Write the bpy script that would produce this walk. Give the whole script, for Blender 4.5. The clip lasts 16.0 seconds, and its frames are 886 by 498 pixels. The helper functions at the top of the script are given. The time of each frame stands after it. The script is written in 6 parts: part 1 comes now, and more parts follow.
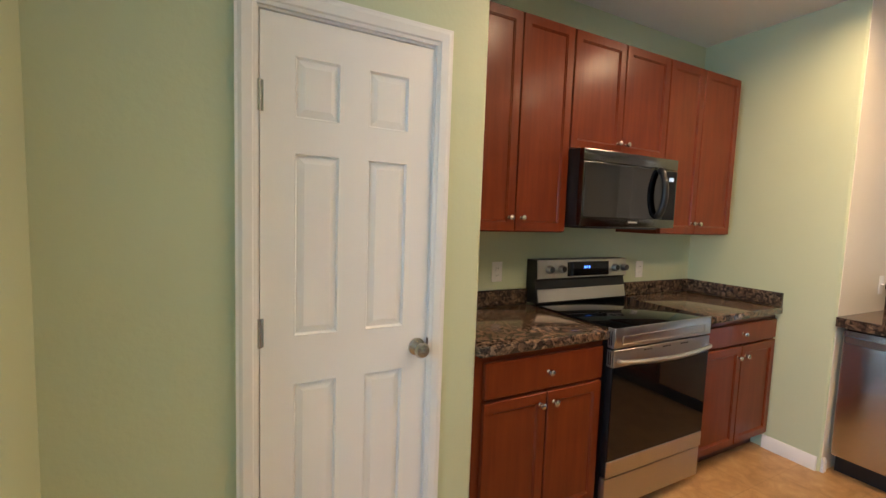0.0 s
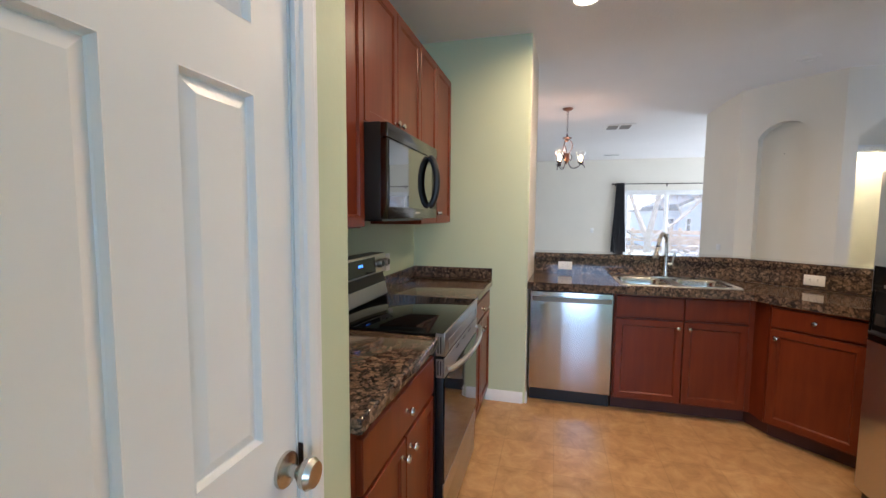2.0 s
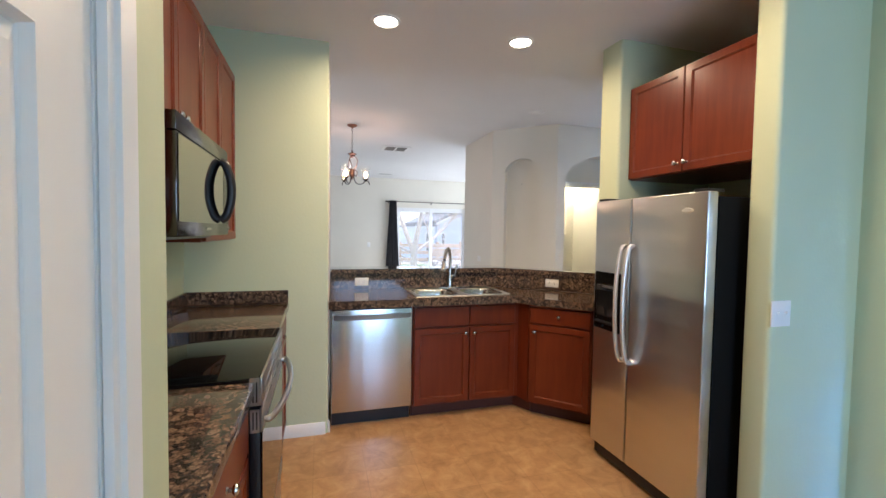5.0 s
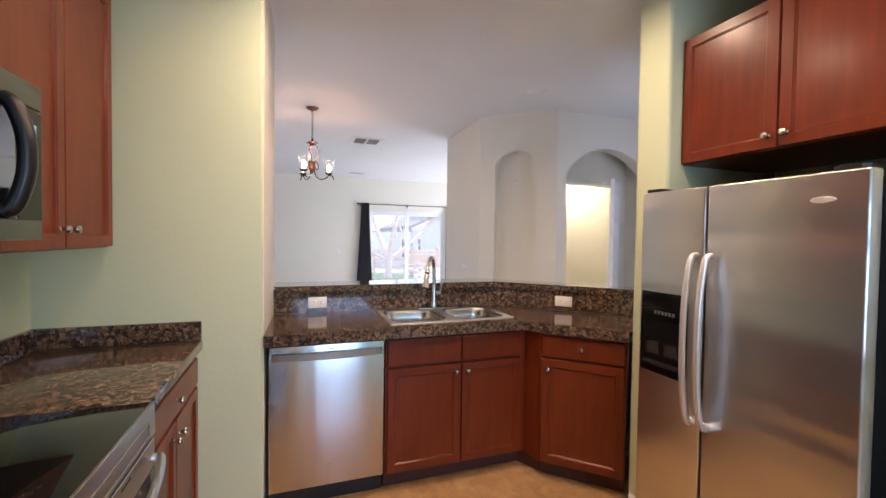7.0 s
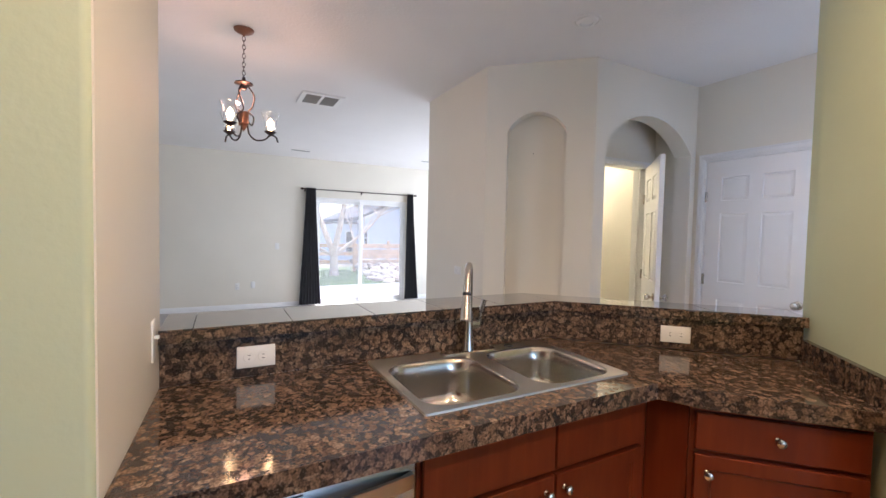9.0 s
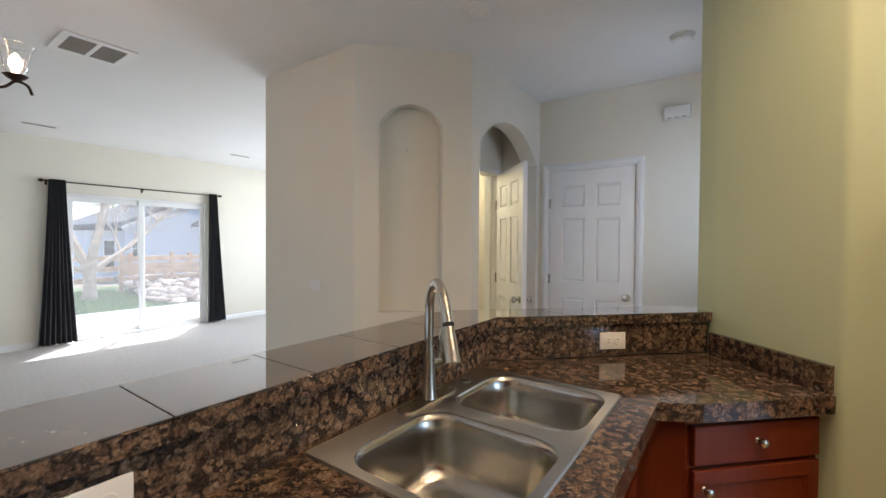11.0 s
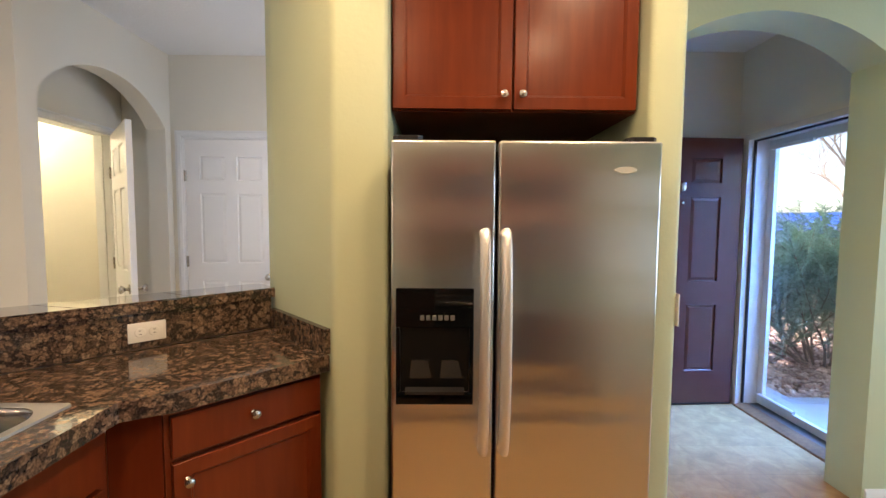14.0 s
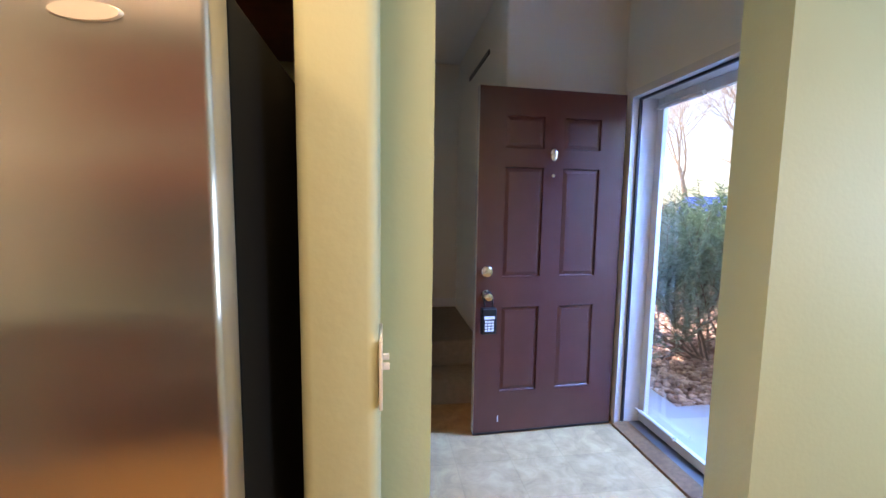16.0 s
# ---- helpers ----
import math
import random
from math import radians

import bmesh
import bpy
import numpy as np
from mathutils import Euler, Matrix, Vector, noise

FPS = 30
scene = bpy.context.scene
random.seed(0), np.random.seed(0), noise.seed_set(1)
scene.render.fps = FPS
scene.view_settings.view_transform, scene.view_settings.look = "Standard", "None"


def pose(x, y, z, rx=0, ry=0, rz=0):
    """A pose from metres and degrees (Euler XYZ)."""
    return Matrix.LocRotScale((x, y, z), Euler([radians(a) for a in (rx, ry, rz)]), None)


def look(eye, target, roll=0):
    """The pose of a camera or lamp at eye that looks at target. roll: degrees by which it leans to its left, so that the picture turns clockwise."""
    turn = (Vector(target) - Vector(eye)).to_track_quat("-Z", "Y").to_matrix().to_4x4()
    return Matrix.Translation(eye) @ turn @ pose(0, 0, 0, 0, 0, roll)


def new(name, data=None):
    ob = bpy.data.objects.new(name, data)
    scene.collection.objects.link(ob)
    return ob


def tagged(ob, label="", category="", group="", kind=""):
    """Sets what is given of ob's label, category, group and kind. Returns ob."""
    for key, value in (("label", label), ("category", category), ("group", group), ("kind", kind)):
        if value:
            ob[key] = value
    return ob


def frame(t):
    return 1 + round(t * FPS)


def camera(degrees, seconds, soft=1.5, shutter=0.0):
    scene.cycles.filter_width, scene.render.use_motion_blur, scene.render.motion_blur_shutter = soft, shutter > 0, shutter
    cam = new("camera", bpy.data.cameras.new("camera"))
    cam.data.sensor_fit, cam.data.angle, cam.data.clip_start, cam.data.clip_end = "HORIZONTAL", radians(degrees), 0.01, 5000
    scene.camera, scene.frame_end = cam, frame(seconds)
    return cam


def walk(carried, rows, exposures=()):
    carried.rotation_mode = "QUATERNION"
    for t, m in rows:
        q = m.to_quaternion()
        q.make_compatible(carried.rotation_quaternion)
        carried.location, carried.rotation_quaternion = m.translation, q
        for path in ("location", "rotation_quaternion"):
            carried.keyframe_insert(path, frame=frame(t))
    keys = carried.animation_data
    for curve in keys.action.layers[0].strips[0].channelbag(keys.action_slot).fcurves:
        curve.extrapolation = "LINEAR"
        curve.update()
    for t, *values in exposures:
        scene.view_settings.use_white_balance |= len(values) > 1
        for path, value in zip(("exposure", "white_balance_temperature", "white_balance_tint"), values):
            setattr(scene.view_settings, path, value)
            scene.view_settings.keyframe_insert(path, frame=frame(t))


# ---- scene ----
cam = camera(93.6, 16.0)
PATH = [
    (0, (-0.128, 0.073, 1.443), (0.786, 1.844, 1.282), 2.0),
    (0.5, (-0.18, 0.344, 1.44), (1.109, 1.867, 1.303), 2.3),
    (1, (-0.212, 0.595, 1.445), (1.369, 1.811, 1.3), 1.9),
    (1.5, (-0.197, 0.781, 1.426), (1.581, 1.683, 1.275), 1.1),
    (2, (-0.152, 0.958, 1.429), (1.776, 1.464, 1.268), 0.4),
    (2.5, (-0.089, 1.083, 1.411), (1.901, 1.219, 1.256), 0.2),
    (3, (-0.095, 1.16, 1.434), (1.894, 1.012, 1.279), 0.4),
    (3.5, (-0.085, 1.185, 1.443), (1.879, 0.83, 1.311), 0.7),
    (4, (-0.067, 1.19, 1.435), (1.877, 0.73, 1.331), 0.7),
    (6.3, (0.311, 1.085, 1.452), (2.211, 0.464, 1.386), 1.0),
    (6.5, (0.434, 1.032, 1.446), (2.332, 0.404, 1.388), 0.9),
    (7, (0.782, 0.991, 1.433), (2.663, 0.314, 1.38), 0.8),
    (7.5, (1.123, 0.969, 1.443), (2.993, 0.263, 1.385), 0.7),
    (8, (1.48, 0.946, 1.447), (3.333, 0.195, 1.403), 0.7),
    (8.2, (1.615, 0.937, 1.439), (3.462, 0.171, 1.374), 0.8),
    (10.3, (2.683, 1.011, 1.414), (4.11, -0.39, 1.388), 0.8),
    (10.5, (2.732, 1.032, 1.418), (4.089, -0.437, 1.387), 0.7),
    (11, (2.787, 1.041, 1.412), (3.94, -0.593, 1.376), 0.4),
    (11.5, (2.765, 1.022, 1.416), (3.719, -0.735, 1.365), -0.0),
    (12, (2.682, 0.997, 1.424), (3.442, -0.852, 1.357), -0.1),
    (12.5, (2.581, 0.972, 1.425), (3.146, -0.944, 1.347), -0.1),
    (13, (2.441, 0.924, 1.414), (2.785, -1.044, 1.31), 0.2),
    (13.5, (2.319, 0.844, 1.409), (2.476, -1.146, 1.295), 0.3),
    (13.7, (2.257, 0.793, 1.406), (2.341, -1.202, 1.293), 0.4),
    (14, (2.149, 0.718, 1.406), (2.13, -1.278, 1.278), 0.4),
    (14.5, (1.918, 0.565, 1.4), (1.77, -1.425, 1.26), 0.6),
    (15, (1.668, 0.388, 1.398), (1.445, -1.593, 1.234), 0.6),
    (15.5, (1.478, 0.19, 1.384), (1.222, -1.785, 1.2), 0.7),
    (16, (1.303, -0.061, 1.381), (1.018, -2.029, 1.175), 0.8),
]
EXPOSURES = [(0.0, 1.24, 6250, 16), (0.5, 1.42, 5450, 17), (2.0, 1.14, 5450, 14), (4.0, 1.18, 5450, 12), (6.5, 1.24, 5600, 20), (8.0, 1.30, 5600, 22),
             (10.5, 0.84, 5700, 11), (12.5, 1.20, 6200, 15), (13.2, 1.30, 6050, 13), (14.5, 1.40, 6600, 17), (16.0, 1.48, 7050, 24)]
walk(cam, [(t, look(eye, target, roll)) for t, eye, target, roll in PATH], EXPOSURES)

# ---- light ----
world = bpy.data.worlds.new("sky")
scene.world = world
world.use_nodes = True
_n = world.node_tree.nodes
_sky = _n.new("ShaderNodeTexSky")
_sky.sky_type, _sky.sun_disc = "NISHITA", False
_sky.dust_density = 1.0
_sky.sun_elevation = radians(58)
_sky.sun_rotation = radians(132)
_n["Background"].inputs[1].default_value = 0.15
world.node_tree.links.new(_sky.outputs[0], _n["Background"].inputs[0])


def lamp(name, kind, energy, color, matrix, **kw):
    data = bpy.data.lights.new(name, kind)
    data.energy, data.color = energy, color
    if kind == "AREA":
        data.shape = kw.get("shape", "RECTANGLE")
        data.size = kw.get("size", 1.0)
        data.size_y = kw.get("size_y", 1.0)
        data.spread = kw.get("spread", math.pi)
    if kind == "SUN":
        data.angle = kw.get("angle", 0.009)
    if kind == "POINT":
        data.shadow_soft_size = kw.get("size", 0.03)
    ob = new(name, data)
    ob.matrix_world = matrix
    return ob


lamp("sun", "SUN", 5.0, (1.0, 0.95, 0.87), look((0.9, -0.8, 2.0), (0, 0, 0)))
WARM = (1.0, 0.675, 0.36)
COOL = (0.64, 0.82, 1.0)
DOWNLIGHTS = [(2.58, 0.80), (2.58, -0.11), (1.42, 0.80), (1.42, -0.11)]
for _x, _y in DOWNLIGHTS:
    lamp("downlight_lamp", "AREA", 5.6, WARM, look((_x, _y, 2.705), (_x, _y, 0)), shape="DISK", size=0.13, spread=radians(165))
# lamps standing in for sky light; the first is at the unseen breakfast-nook window
lamp("nook_skylight", "AREA", 27, (0.55, 0.76, 1.0), look((-2.58, 0.1, 1.45), (0.5, 0.1, 1.2)), size=1.7, size_y=1.3)
# fill lamps added in unseen wall openings to brighten living room, dining and hall
lamp("living_sky_fill", "AREA", 54, (0.90, 0.95, 0.96), look((8.0, -4.59, 1.5), (7.8, 0, 1.3)), size=2.1, size_y=1.4)
lamp("dining_sky_fill", "AREA", 9, (0.80, 0.90, 1.0), look((4.7, 4.19, 1.5), (4.4, 0, 1.2)), size=1.8, size_y=1.4)
lamp("hall_sky_fill", "AREA", 3.7, (0.82, 0.89, 1.0), look((2.715, -2.12, 1.78), (4.3, -2.1, 1.85)), size=0.7, size_y=1.2)
# blue fill added outside the entry door, out of view, in place of sky
lamp("entry_sky_fill", "AREA", 27, (0.13, 0.355, 1.0), look((-1.15, -1.75, 2.20), (0.40, -2.0, 0.1)), size=0.7, size_y=0.8, spread=radians(75))
lamp("chandelier_lamp", "POINT", 3, (1.0, 0.50, 0.30), pose(5.22, 0.815, 2.27), size=0.05)
lamp("bath_lamp", "POINT", 14, (1.0, 0.87, 0.58), pose(5.7, -2.4, 2.3), size=0.08)

# ---- materials ----


def mat(name, color=(0.8, 0.8, 0.8), rough=0.5, metal=0.0, scale=8.0, vary=0.06, bump=0.0, bump_scale=120.0, coords="Object", **kw):
    """A material with soft colour variation at two scales and a fine relief."""
    m = bpy.data.materials.new(name)
    m.use_nodes = True
    nt = m.node_tree
    b = nt.nodes["Principled BSDF"]
    b.inputs["Roughness"].default_value = rough
    b.inputs["Metallic"].default_value = metal
    tc = nt.nodes.new("ShaderNodeTexCoord")
    m["coords"] = coords
    big = nt.nodes.new("ShaderNodeTexNoise")
    big.inputs["Scale"].default_value = scale
    big.inputs["Detail"].default_value = 4
    nt.links.new(tc.outputs[coords], big.inputs["Vector"])
    ramp = nt.nodes.new("ShaderNodeValToRGB")
    ramp.color_ramp.elements[0].position, ramp.color_ramp.elements[1].position = 0.3, 0.7
    ramp.color_ramp.elements[0].color = (*[c * (1 - vary) for c in color], 1)
    ramp.color_ramp.elements[1].color = (*[min(1, c * (1 + vary)) for c in color], 1)
    nt.links.new(big.outputs["Fac"], ramp.inputs[0])
    nt.links.new(ramp.outputs[0], b.inputs["Base Color"])
    if bump:
        fine = nt.nodes.new("ShaderNodeTexNoise")
        fine.inputs["Scale"].default_value = bump_scale
        fine.inputs["Detail"].default_value = 3
        nt.links.new(tc.outputs[coords], fine.inputs["Vector"])
        bp = nt.nodes.new("ShaderNodeBump")
        bp.inputs["Strength"].default_value = bump
        bp.inputs["Distance"].default_value = 0.004
        nt.links.new(fine.outputs["Fac"], bp.inputs["Height"])
        nt.links.new(bp.outputs[0], b.inputs["Normal"])
    for key, value in kw.items():
        b.inputs[key.replace("_", " ")].default_value = value
    return m


def glow(name, color, strength):
    m = bpy.data.materials.new(name)
    m.use_nodes = True
    b = m.node_tree.nodes["Principled BSDF"]
    b.inputs["Base Color"].default_value = (*color, 1)
    b.inputs["Emission Color"].default_value = (*color, 1)
    b.inputs["Emission Strength"].default_value = strength
    return m


def wood(name, light, dark, rough=0.32):
    m = mat(name, light, rough, vary=0.0, Coat_Weight=0.14, Coat_Roughness=0.20, Specular_IOR_Level=0.22)
    nt = m.node_tree
    b = nt.nodes["Principled BSDF"]
    tc = nt.nodes["Texture Coordinate"]
    mp = nt.nodes.new("ShaderNodeMapping")
    mp.inputs["Scale"].default_value = (26, 26, 2.2)
    nt.links.new(tc.outputs["Object"], mp.inputs[0])
    g = nt.nodes.new("ShaderNodeTexNoise")
    g.inputs["Scale"].default_value = 1.6
    g.inputs["Detail"].default_value = 6
    nt.links.new(mp.outputs[0], g.inputs["Vector"])
    cloud = nt.nodes.new("ShaderNodeTexNoise")
    cloud.inputs["Scale"].default_value = 4.5
    nt.links.new(tc.outputs["Object"], cloud.inputs["Vector"])
    mix = nt.nodes.new("ShaderNodeMath")
    mix.operation = "MULTIPLY_ADD"
    nt.links.new(g.outputs["Fac"], mix.inputs[0])
    mix.inputs[1].default_value = 0.55
    half = nt.nodes.new("ShaderNodeMath")
    half.operation = "MULTIPLY"
    half.inputs[1].default_value = 0.45
    nt.links.new(cloud.outputs["Fac"], half.inputs[0])
    nt.links.new(half.outputs[0], mix.inputs[2])
    ramp = nt.nodes.new("ShaderNodeValToRGB")
    ramp.color_ramp.elements[0].position, ramp.color_ramp.elements[1].position = 0.36, 0.66
    ramp.color_ramp.elements[0].color, ramp.color_ramp.elements[1].color = (*dark, 1), (*light, 1)
    nt.links.new(mix.outputs[0], ramp.inputs[0])
    nt.links.new(ramp.outputs[0], b.inputs["Base Color"])
    return m


def granite(name, cell=50.0, rough=0.09):
    """Brown stone: rounded tan and umber feldspar blobs in a near-black ground."""
    m = mat(name, (0.1, 0.07, 0.05), rough, vary=0.0)
    nt = m.node_tree
    b = nt.nodes["Principled BSDF"]
    tc = nt.nodes["Texture Coordinate"]
    warp = nt.nodes.new("ShaderNodeTexNoise")
    warp.inputs["Scale"].default_value = 30
    nt.links.new(tc.outputs["Object"], warp.inputs["Vector"])
    add = nt.nodes.new("ShaderNodeMixRGB")
    add.blend_type = "LINEAR_LIGHT"
    add.inputs[0].default_value = 0.014
    nt.links.new(tc.outputs["Object"], add.inputs[1])
    nt.links.new(warp.outputs["Color"], add.inputs[2])
    vor = nt.nodes.new("ShaderNodeTexVoronoi")
    vor.inputs["Scale"].default_value = cell
    nt.links.new(add.outputs[0], vor.inputs["Vector"])
    fine = nt.nodes.new("ShaderNodeTexVoronoi")
    fine.inputs["Scale"].default_value = cell * 1.75
    nt.links.new(add.outputs[0], fine.inputs["Vector"])
    patch = nt.nodes.new("ShaderNodeTexNoise")
    patch.inputs["Scale"].default_value = 24
    patch.inputs["Detail"].default_value = 1.5
    nt.links.new(tc.outputs["Object"], patch.inputs["Vector"])
    which = nt.nodes.new("ShaderNodeValToRGB")
    which.color_ramp.elements[0].position, which.color_ramp.elements[1].position = 0.41, 0.49
    nt.links.new(patch.outputs["Fac"], which.inputs[0])
    dist, tint = nt.nodes.new("ShaderNodeMixRGB"), nt.nodes.new("ShaderNodeMixRGB")
    for node, socket in ((dist, "Distance"), (tint, "Color")):
        nt.links.new(which.outputs[0], node.inputs[0])
        nt.links.new(fine.outputs[socket], node.inputs[1])
        nt.links.new(vor.outputs[socket], node.inputs[2])
    ring = nt.nodes.new("ShaderNodeValToRGB")
    ring.color_ramp.elements[0].position, ring.color_ramp.elements[1].position = 0.52, 0.78
    ring.color_ramp.elements[0].color, ring.color_ramp.elements[1].color = (1, 1, 1, 1), (0, 0, 0, 1)
    nt.links.new(dist.outputs[0], ring.inputs[0])
    sep = nt.nodes.new("ShaderNodeSeparateColor")
    nt.links.new(tint.outputs[0], sep.inputs[0])
    tone = nt.nodes.new("ShaderNodeValToRGB")
    cr = tone.color_ramp
    cr.elements[0].position, cr.elements[0].color = 0.0, (0.035, 0.026, 0.024, 1)
    cr.elements[1].position, cr.elements[1].color = 1.0, (0.27, 0.195, 0.135, 1)
    for p, c in ((0.22, (0.05, 0.036, 0.03)), (0.35, (0.11, 0.072, 0.052)), (0.65, (0.175, 0.115, 0.075)), (0.85, (0.215, 0.148, 0.100))):
        e = cr.elements.new(p)
        e.color = (*c, 1)
    nt.links.new(sep.outputs[0], tone.inputs[0])
    speck = nt.nodes.new("ShaderNodeTexNoise")
    speck.inputs["Scale"].default_value = 170
    speck.inputs["Detail"].default_value = 3
    nt.links.new(tc.outputs["Object"], speck.inputs["Vector"])
    sr = nt.nodes.new("ShaderNodeValToRGB")
    sr.color_ramp.elements[0].position, sr.color_ramp.elements[1].position = 0.35, 0.7
    sr.color_ramp.elements[0].color, sr.color_ramp.elements[1].color = (0.45, 0.45, 0.45, 1), (1.35, 1.3, 1.25, 1)
    nt.links.new(speck.outputs["Fac"], sr.inputs[0])
    ground = nt.nodes.new("ShaderNodeValToRGB")
    ground.color_ramp.elements[0].position, ground.color_ramp.elements[1].position = 0.5, 0.72
    ground.color_ramp.elements[0].color, ground.color_ramp.elements[1].color = (0.020, 0.016, 0.015, 1), (0.12, 0.095, 0.078, 1)
    nt.links.new(speck.outputs["Fac"], ground.inputs[0])
    mul = nt.nodes.new("ShaderNodeMixRGB")
    mul.blend_type = "MULTIPLY"
    mul.inputs[0].default_value = 1
    nt.links.new(tone.outputs[0], mul.inputs[1])
    nt.links.new(sr.outputs[0], mul.inputs[2])
    mix = nt.nodes.new("ShaderNodeMixRGB")
    nt.links.new(ring.outputs[0], mix.inputs[0])
    nt.links.new(ground.outputs[0], mix.inputs[1])
    nt.links.new(mul.outputs[0], mix.inputs[2])
    nt.links.new(mix.outputs[0], b.inputs["Base Color"])
    return m


def brushed(name, color, rough=0.3, along="z", strength=0.06, turn=0.0, streak=0.02):
    """Brushed metal: fine streaks along one axis in the gloss and relief."""
    m = mat(name, color, rough, 1.0, vary=0.03, scale=3)
    nt = m.node_tree
    b = nt.nodes["Principled BSDF"]
    tc = nt.nodes["Texture Coordinate"]
    mp = nt.nodes.new("ShaderNodeMapping")
    mp.inputs["Scale"].default_value = {"z": (400, 400, 3), "x": (3, 400, 400), "y": (400, 3, 400)}[along]
    nt.links.new(tc.outputs["Object"], mp.inputs[0])
    g = nt.nodes.new("ShaderNodeTexNoise")
    g.inputs["Scale"].default_value = 1.0
    g.inputs["Detail"].default_value = 2
    nt.links.new(mp.outputs[0], g.inputs["Vector"])
    r = nt.nodes.new("ShaderNodeMapRange")
    r.inputs["To Min"].default_value, r.inputs["To Max"].default_value = rough - streak, rough + streak
    nt.links.new(g.outputs["Fac"], r.inputs["Value"])
    nt.links.new(r.outputs[0], b.inputs["Roughness"])
    bp = nt.nodes.new("ShaderNodeBump")
    bp.inputs["Strength"].default_value = strength
    bp.inputs["Distance"].default_value = 0.001
    b.inputs["Anisotropic"].default_value = 0.75
    tg = nt.nodes.new("ShaderNodeTangent")
    tg.direction_type, tg.axis = "RADIAL", "Z"
    nt.links.new(tg.outputs[0], b.inputs["Tangent"])
    b.inputs["Anisotropic Rotation"].default_value = turn
    nt.links.new(g.outputs["Fac"], bp.inputs["Height"])
    nt.links.new(bp.outputs[0], b.inputs["Normal"])
    return m


def glass(name, tint=(1, 1, 1), rough=0.0):
    m = bpy.data.materials.new(name)
    m.use_nodes = True
    b = m.node_tree.nodes["Principled BSDF"]
    b.inputs["Base Color"].default_value = (*tint, 1)
    b.inputs["Roughness"].default_value = rough
    b.inputs["Transmission Weight"].default_value = 1
    b.inputs["IOR"].default_value = 1.45
    return m


def vinyl(name):
    """Tan sheet vinyl printed as mottled square tiles with soft joints."""
    m = mat(name, (0.5, 0.3, 0.15), 0.28, vary=0.0)
    nt = m.node_tree
    b = nt.nodes["Principled BSDF"]
    tc = nt.nodes["Texture Coordinate"]
    a = nt.nodes.new("ShaderNodeTexNoise")
    a.inputs["Scale"].default_value = 9
    a.inputs["Detail"].default_value = 8
    a.inputs["Roughness"].default_value = 0.66
    a.inputs["Distortion"].default_value = 0.7
    nt.links.new(tc.outputs["Object"], a.inputs["Vector"])
    ramp = nt.nodes.new("ShaderNodeValToRGB")
    cr = ramp.color_ramp
    cr.elements[0].position, cr.elements[0].color = 0.30, (0.31, 0.170, 0.066, 1)
    cr.elements[1].position, cr.elements[1].color = 0.70, (0.53, 0.335, 0.158, 1)
    e = cr.elements.new(0.5)
    e.color = (0.43, 0.25, 0.106, 1)
    nt.links.new(a.outputs["Fac"], ramp.inputs[0])
    br = nt.nodes.new("ShaderNodeTexBrick")
    br.offset = 0.0
    br.inputs["Scale"].default_value = 1.0
    br.inputs["Brick Width"].default_value = 0.305
    br.inputs["Row Height"].default_value = 0.305
    br.inputs["Mortar Size"].default_value = 0.004
    br.inputs["Mortar Smooth"].default_value = 0.6
    br.inputs["Color1"].default_value = (0.93, 0.93, 0.93, 1)
    br.inputs["Color2"].default_value = (1.06, 1.05, 1.03, 1)
    br.inputs["Mortar"].default_value = (0.86, 0.84, 0.80, 1)
    mp = nt.nodes.new("ShaderNodeMapping")
    mp.inputs["Rotation"].default_value = (0, 0, 0)
    nt.links.new(tc.outputs["Object"], mp.inputs[0])
    nt.links.new(mp.outputs[0], br.inputs["Vector"])
    mul = nt.nodes.new("ShaderNodeMixRGB")
    mul.blend_type = "MULTIPLY"
    mul.inputs[0].default_value = 1
    nt.links.new(ramp.outputs[0], mul.inputs[1])
    nt.links.new(br.outputs["Color"], mul.inputs[2])
    nt.links.new(mul.outputs[0], b.inputs["Base Color"])
    bp = nt.nodes.new("ShaderNodeBump")
    bp.inputs["Strength"].default_value = 0.12
    bp.inputs["Distance"].default_value = 0.002
    nt.links.new(a.outputs["Fac"], bp.inputs["Height"])
    nt.links.new(bp.outputs[0], b.inputs["Normal"])
    return m


GREEN = mat("green_wall_paint", (0.53, 0.59, 0.405), 0.55, vary=0.02, scale=2, bump=0.2, bump_scale=55)
CREAM = mat("cream_wall_paint", (0.76, 0.72, 0.62), 0.6, vary=0.02, scale=2, bump=0.12, bump_scale=60)
CEIL = mat("white_ceiling_paint", (0.80, 0.79, 0.77), 0.8, vary=0.015, scale=2, bump=0.5, bump_scale=55)
WHITE = mat("white_enamel", (0.86, 0.85, 0.83), 0.32, vary=0.02, scale=3, bump=0.04, bump_scale=40)
TRIM = mat("white_trim_paint", (0.80, 0.80, 0.79), 0.35, vary=0.02, scale=5)
CHERRY = wood("cherry_wood", (0.165, 0.030, 0.0070), (0.118, 0.0190, 0.0048))
# cherry darkened so the toe-kick recess has its shade in the colour
CHERRY_SHADED = mat("shaded_cherry_toe_kick", (0.07, 0.018, 0.010), 0.5)
NIGHT = mat("black_plastic", (0.008, 0.008, 0.009), 0.35)
STONE = granite("brown_granite")
BAR_STONE = granite("polished_brown_granite_tile", 42, 0.06)
for _k, _v in (("Coat Weight", 1.0), ("Coat IOR", 1.9), ("Coat Roughness", 0.02)):
    BAR_STONE.node_tree.nodes["Principled BSDF"].inputs[_k].default_value = _v
STEEL = brushed("brushed_stainless_steel", (0.50, 0.485, 0.46), 0.30, "x", 0.0, streak=0.002)
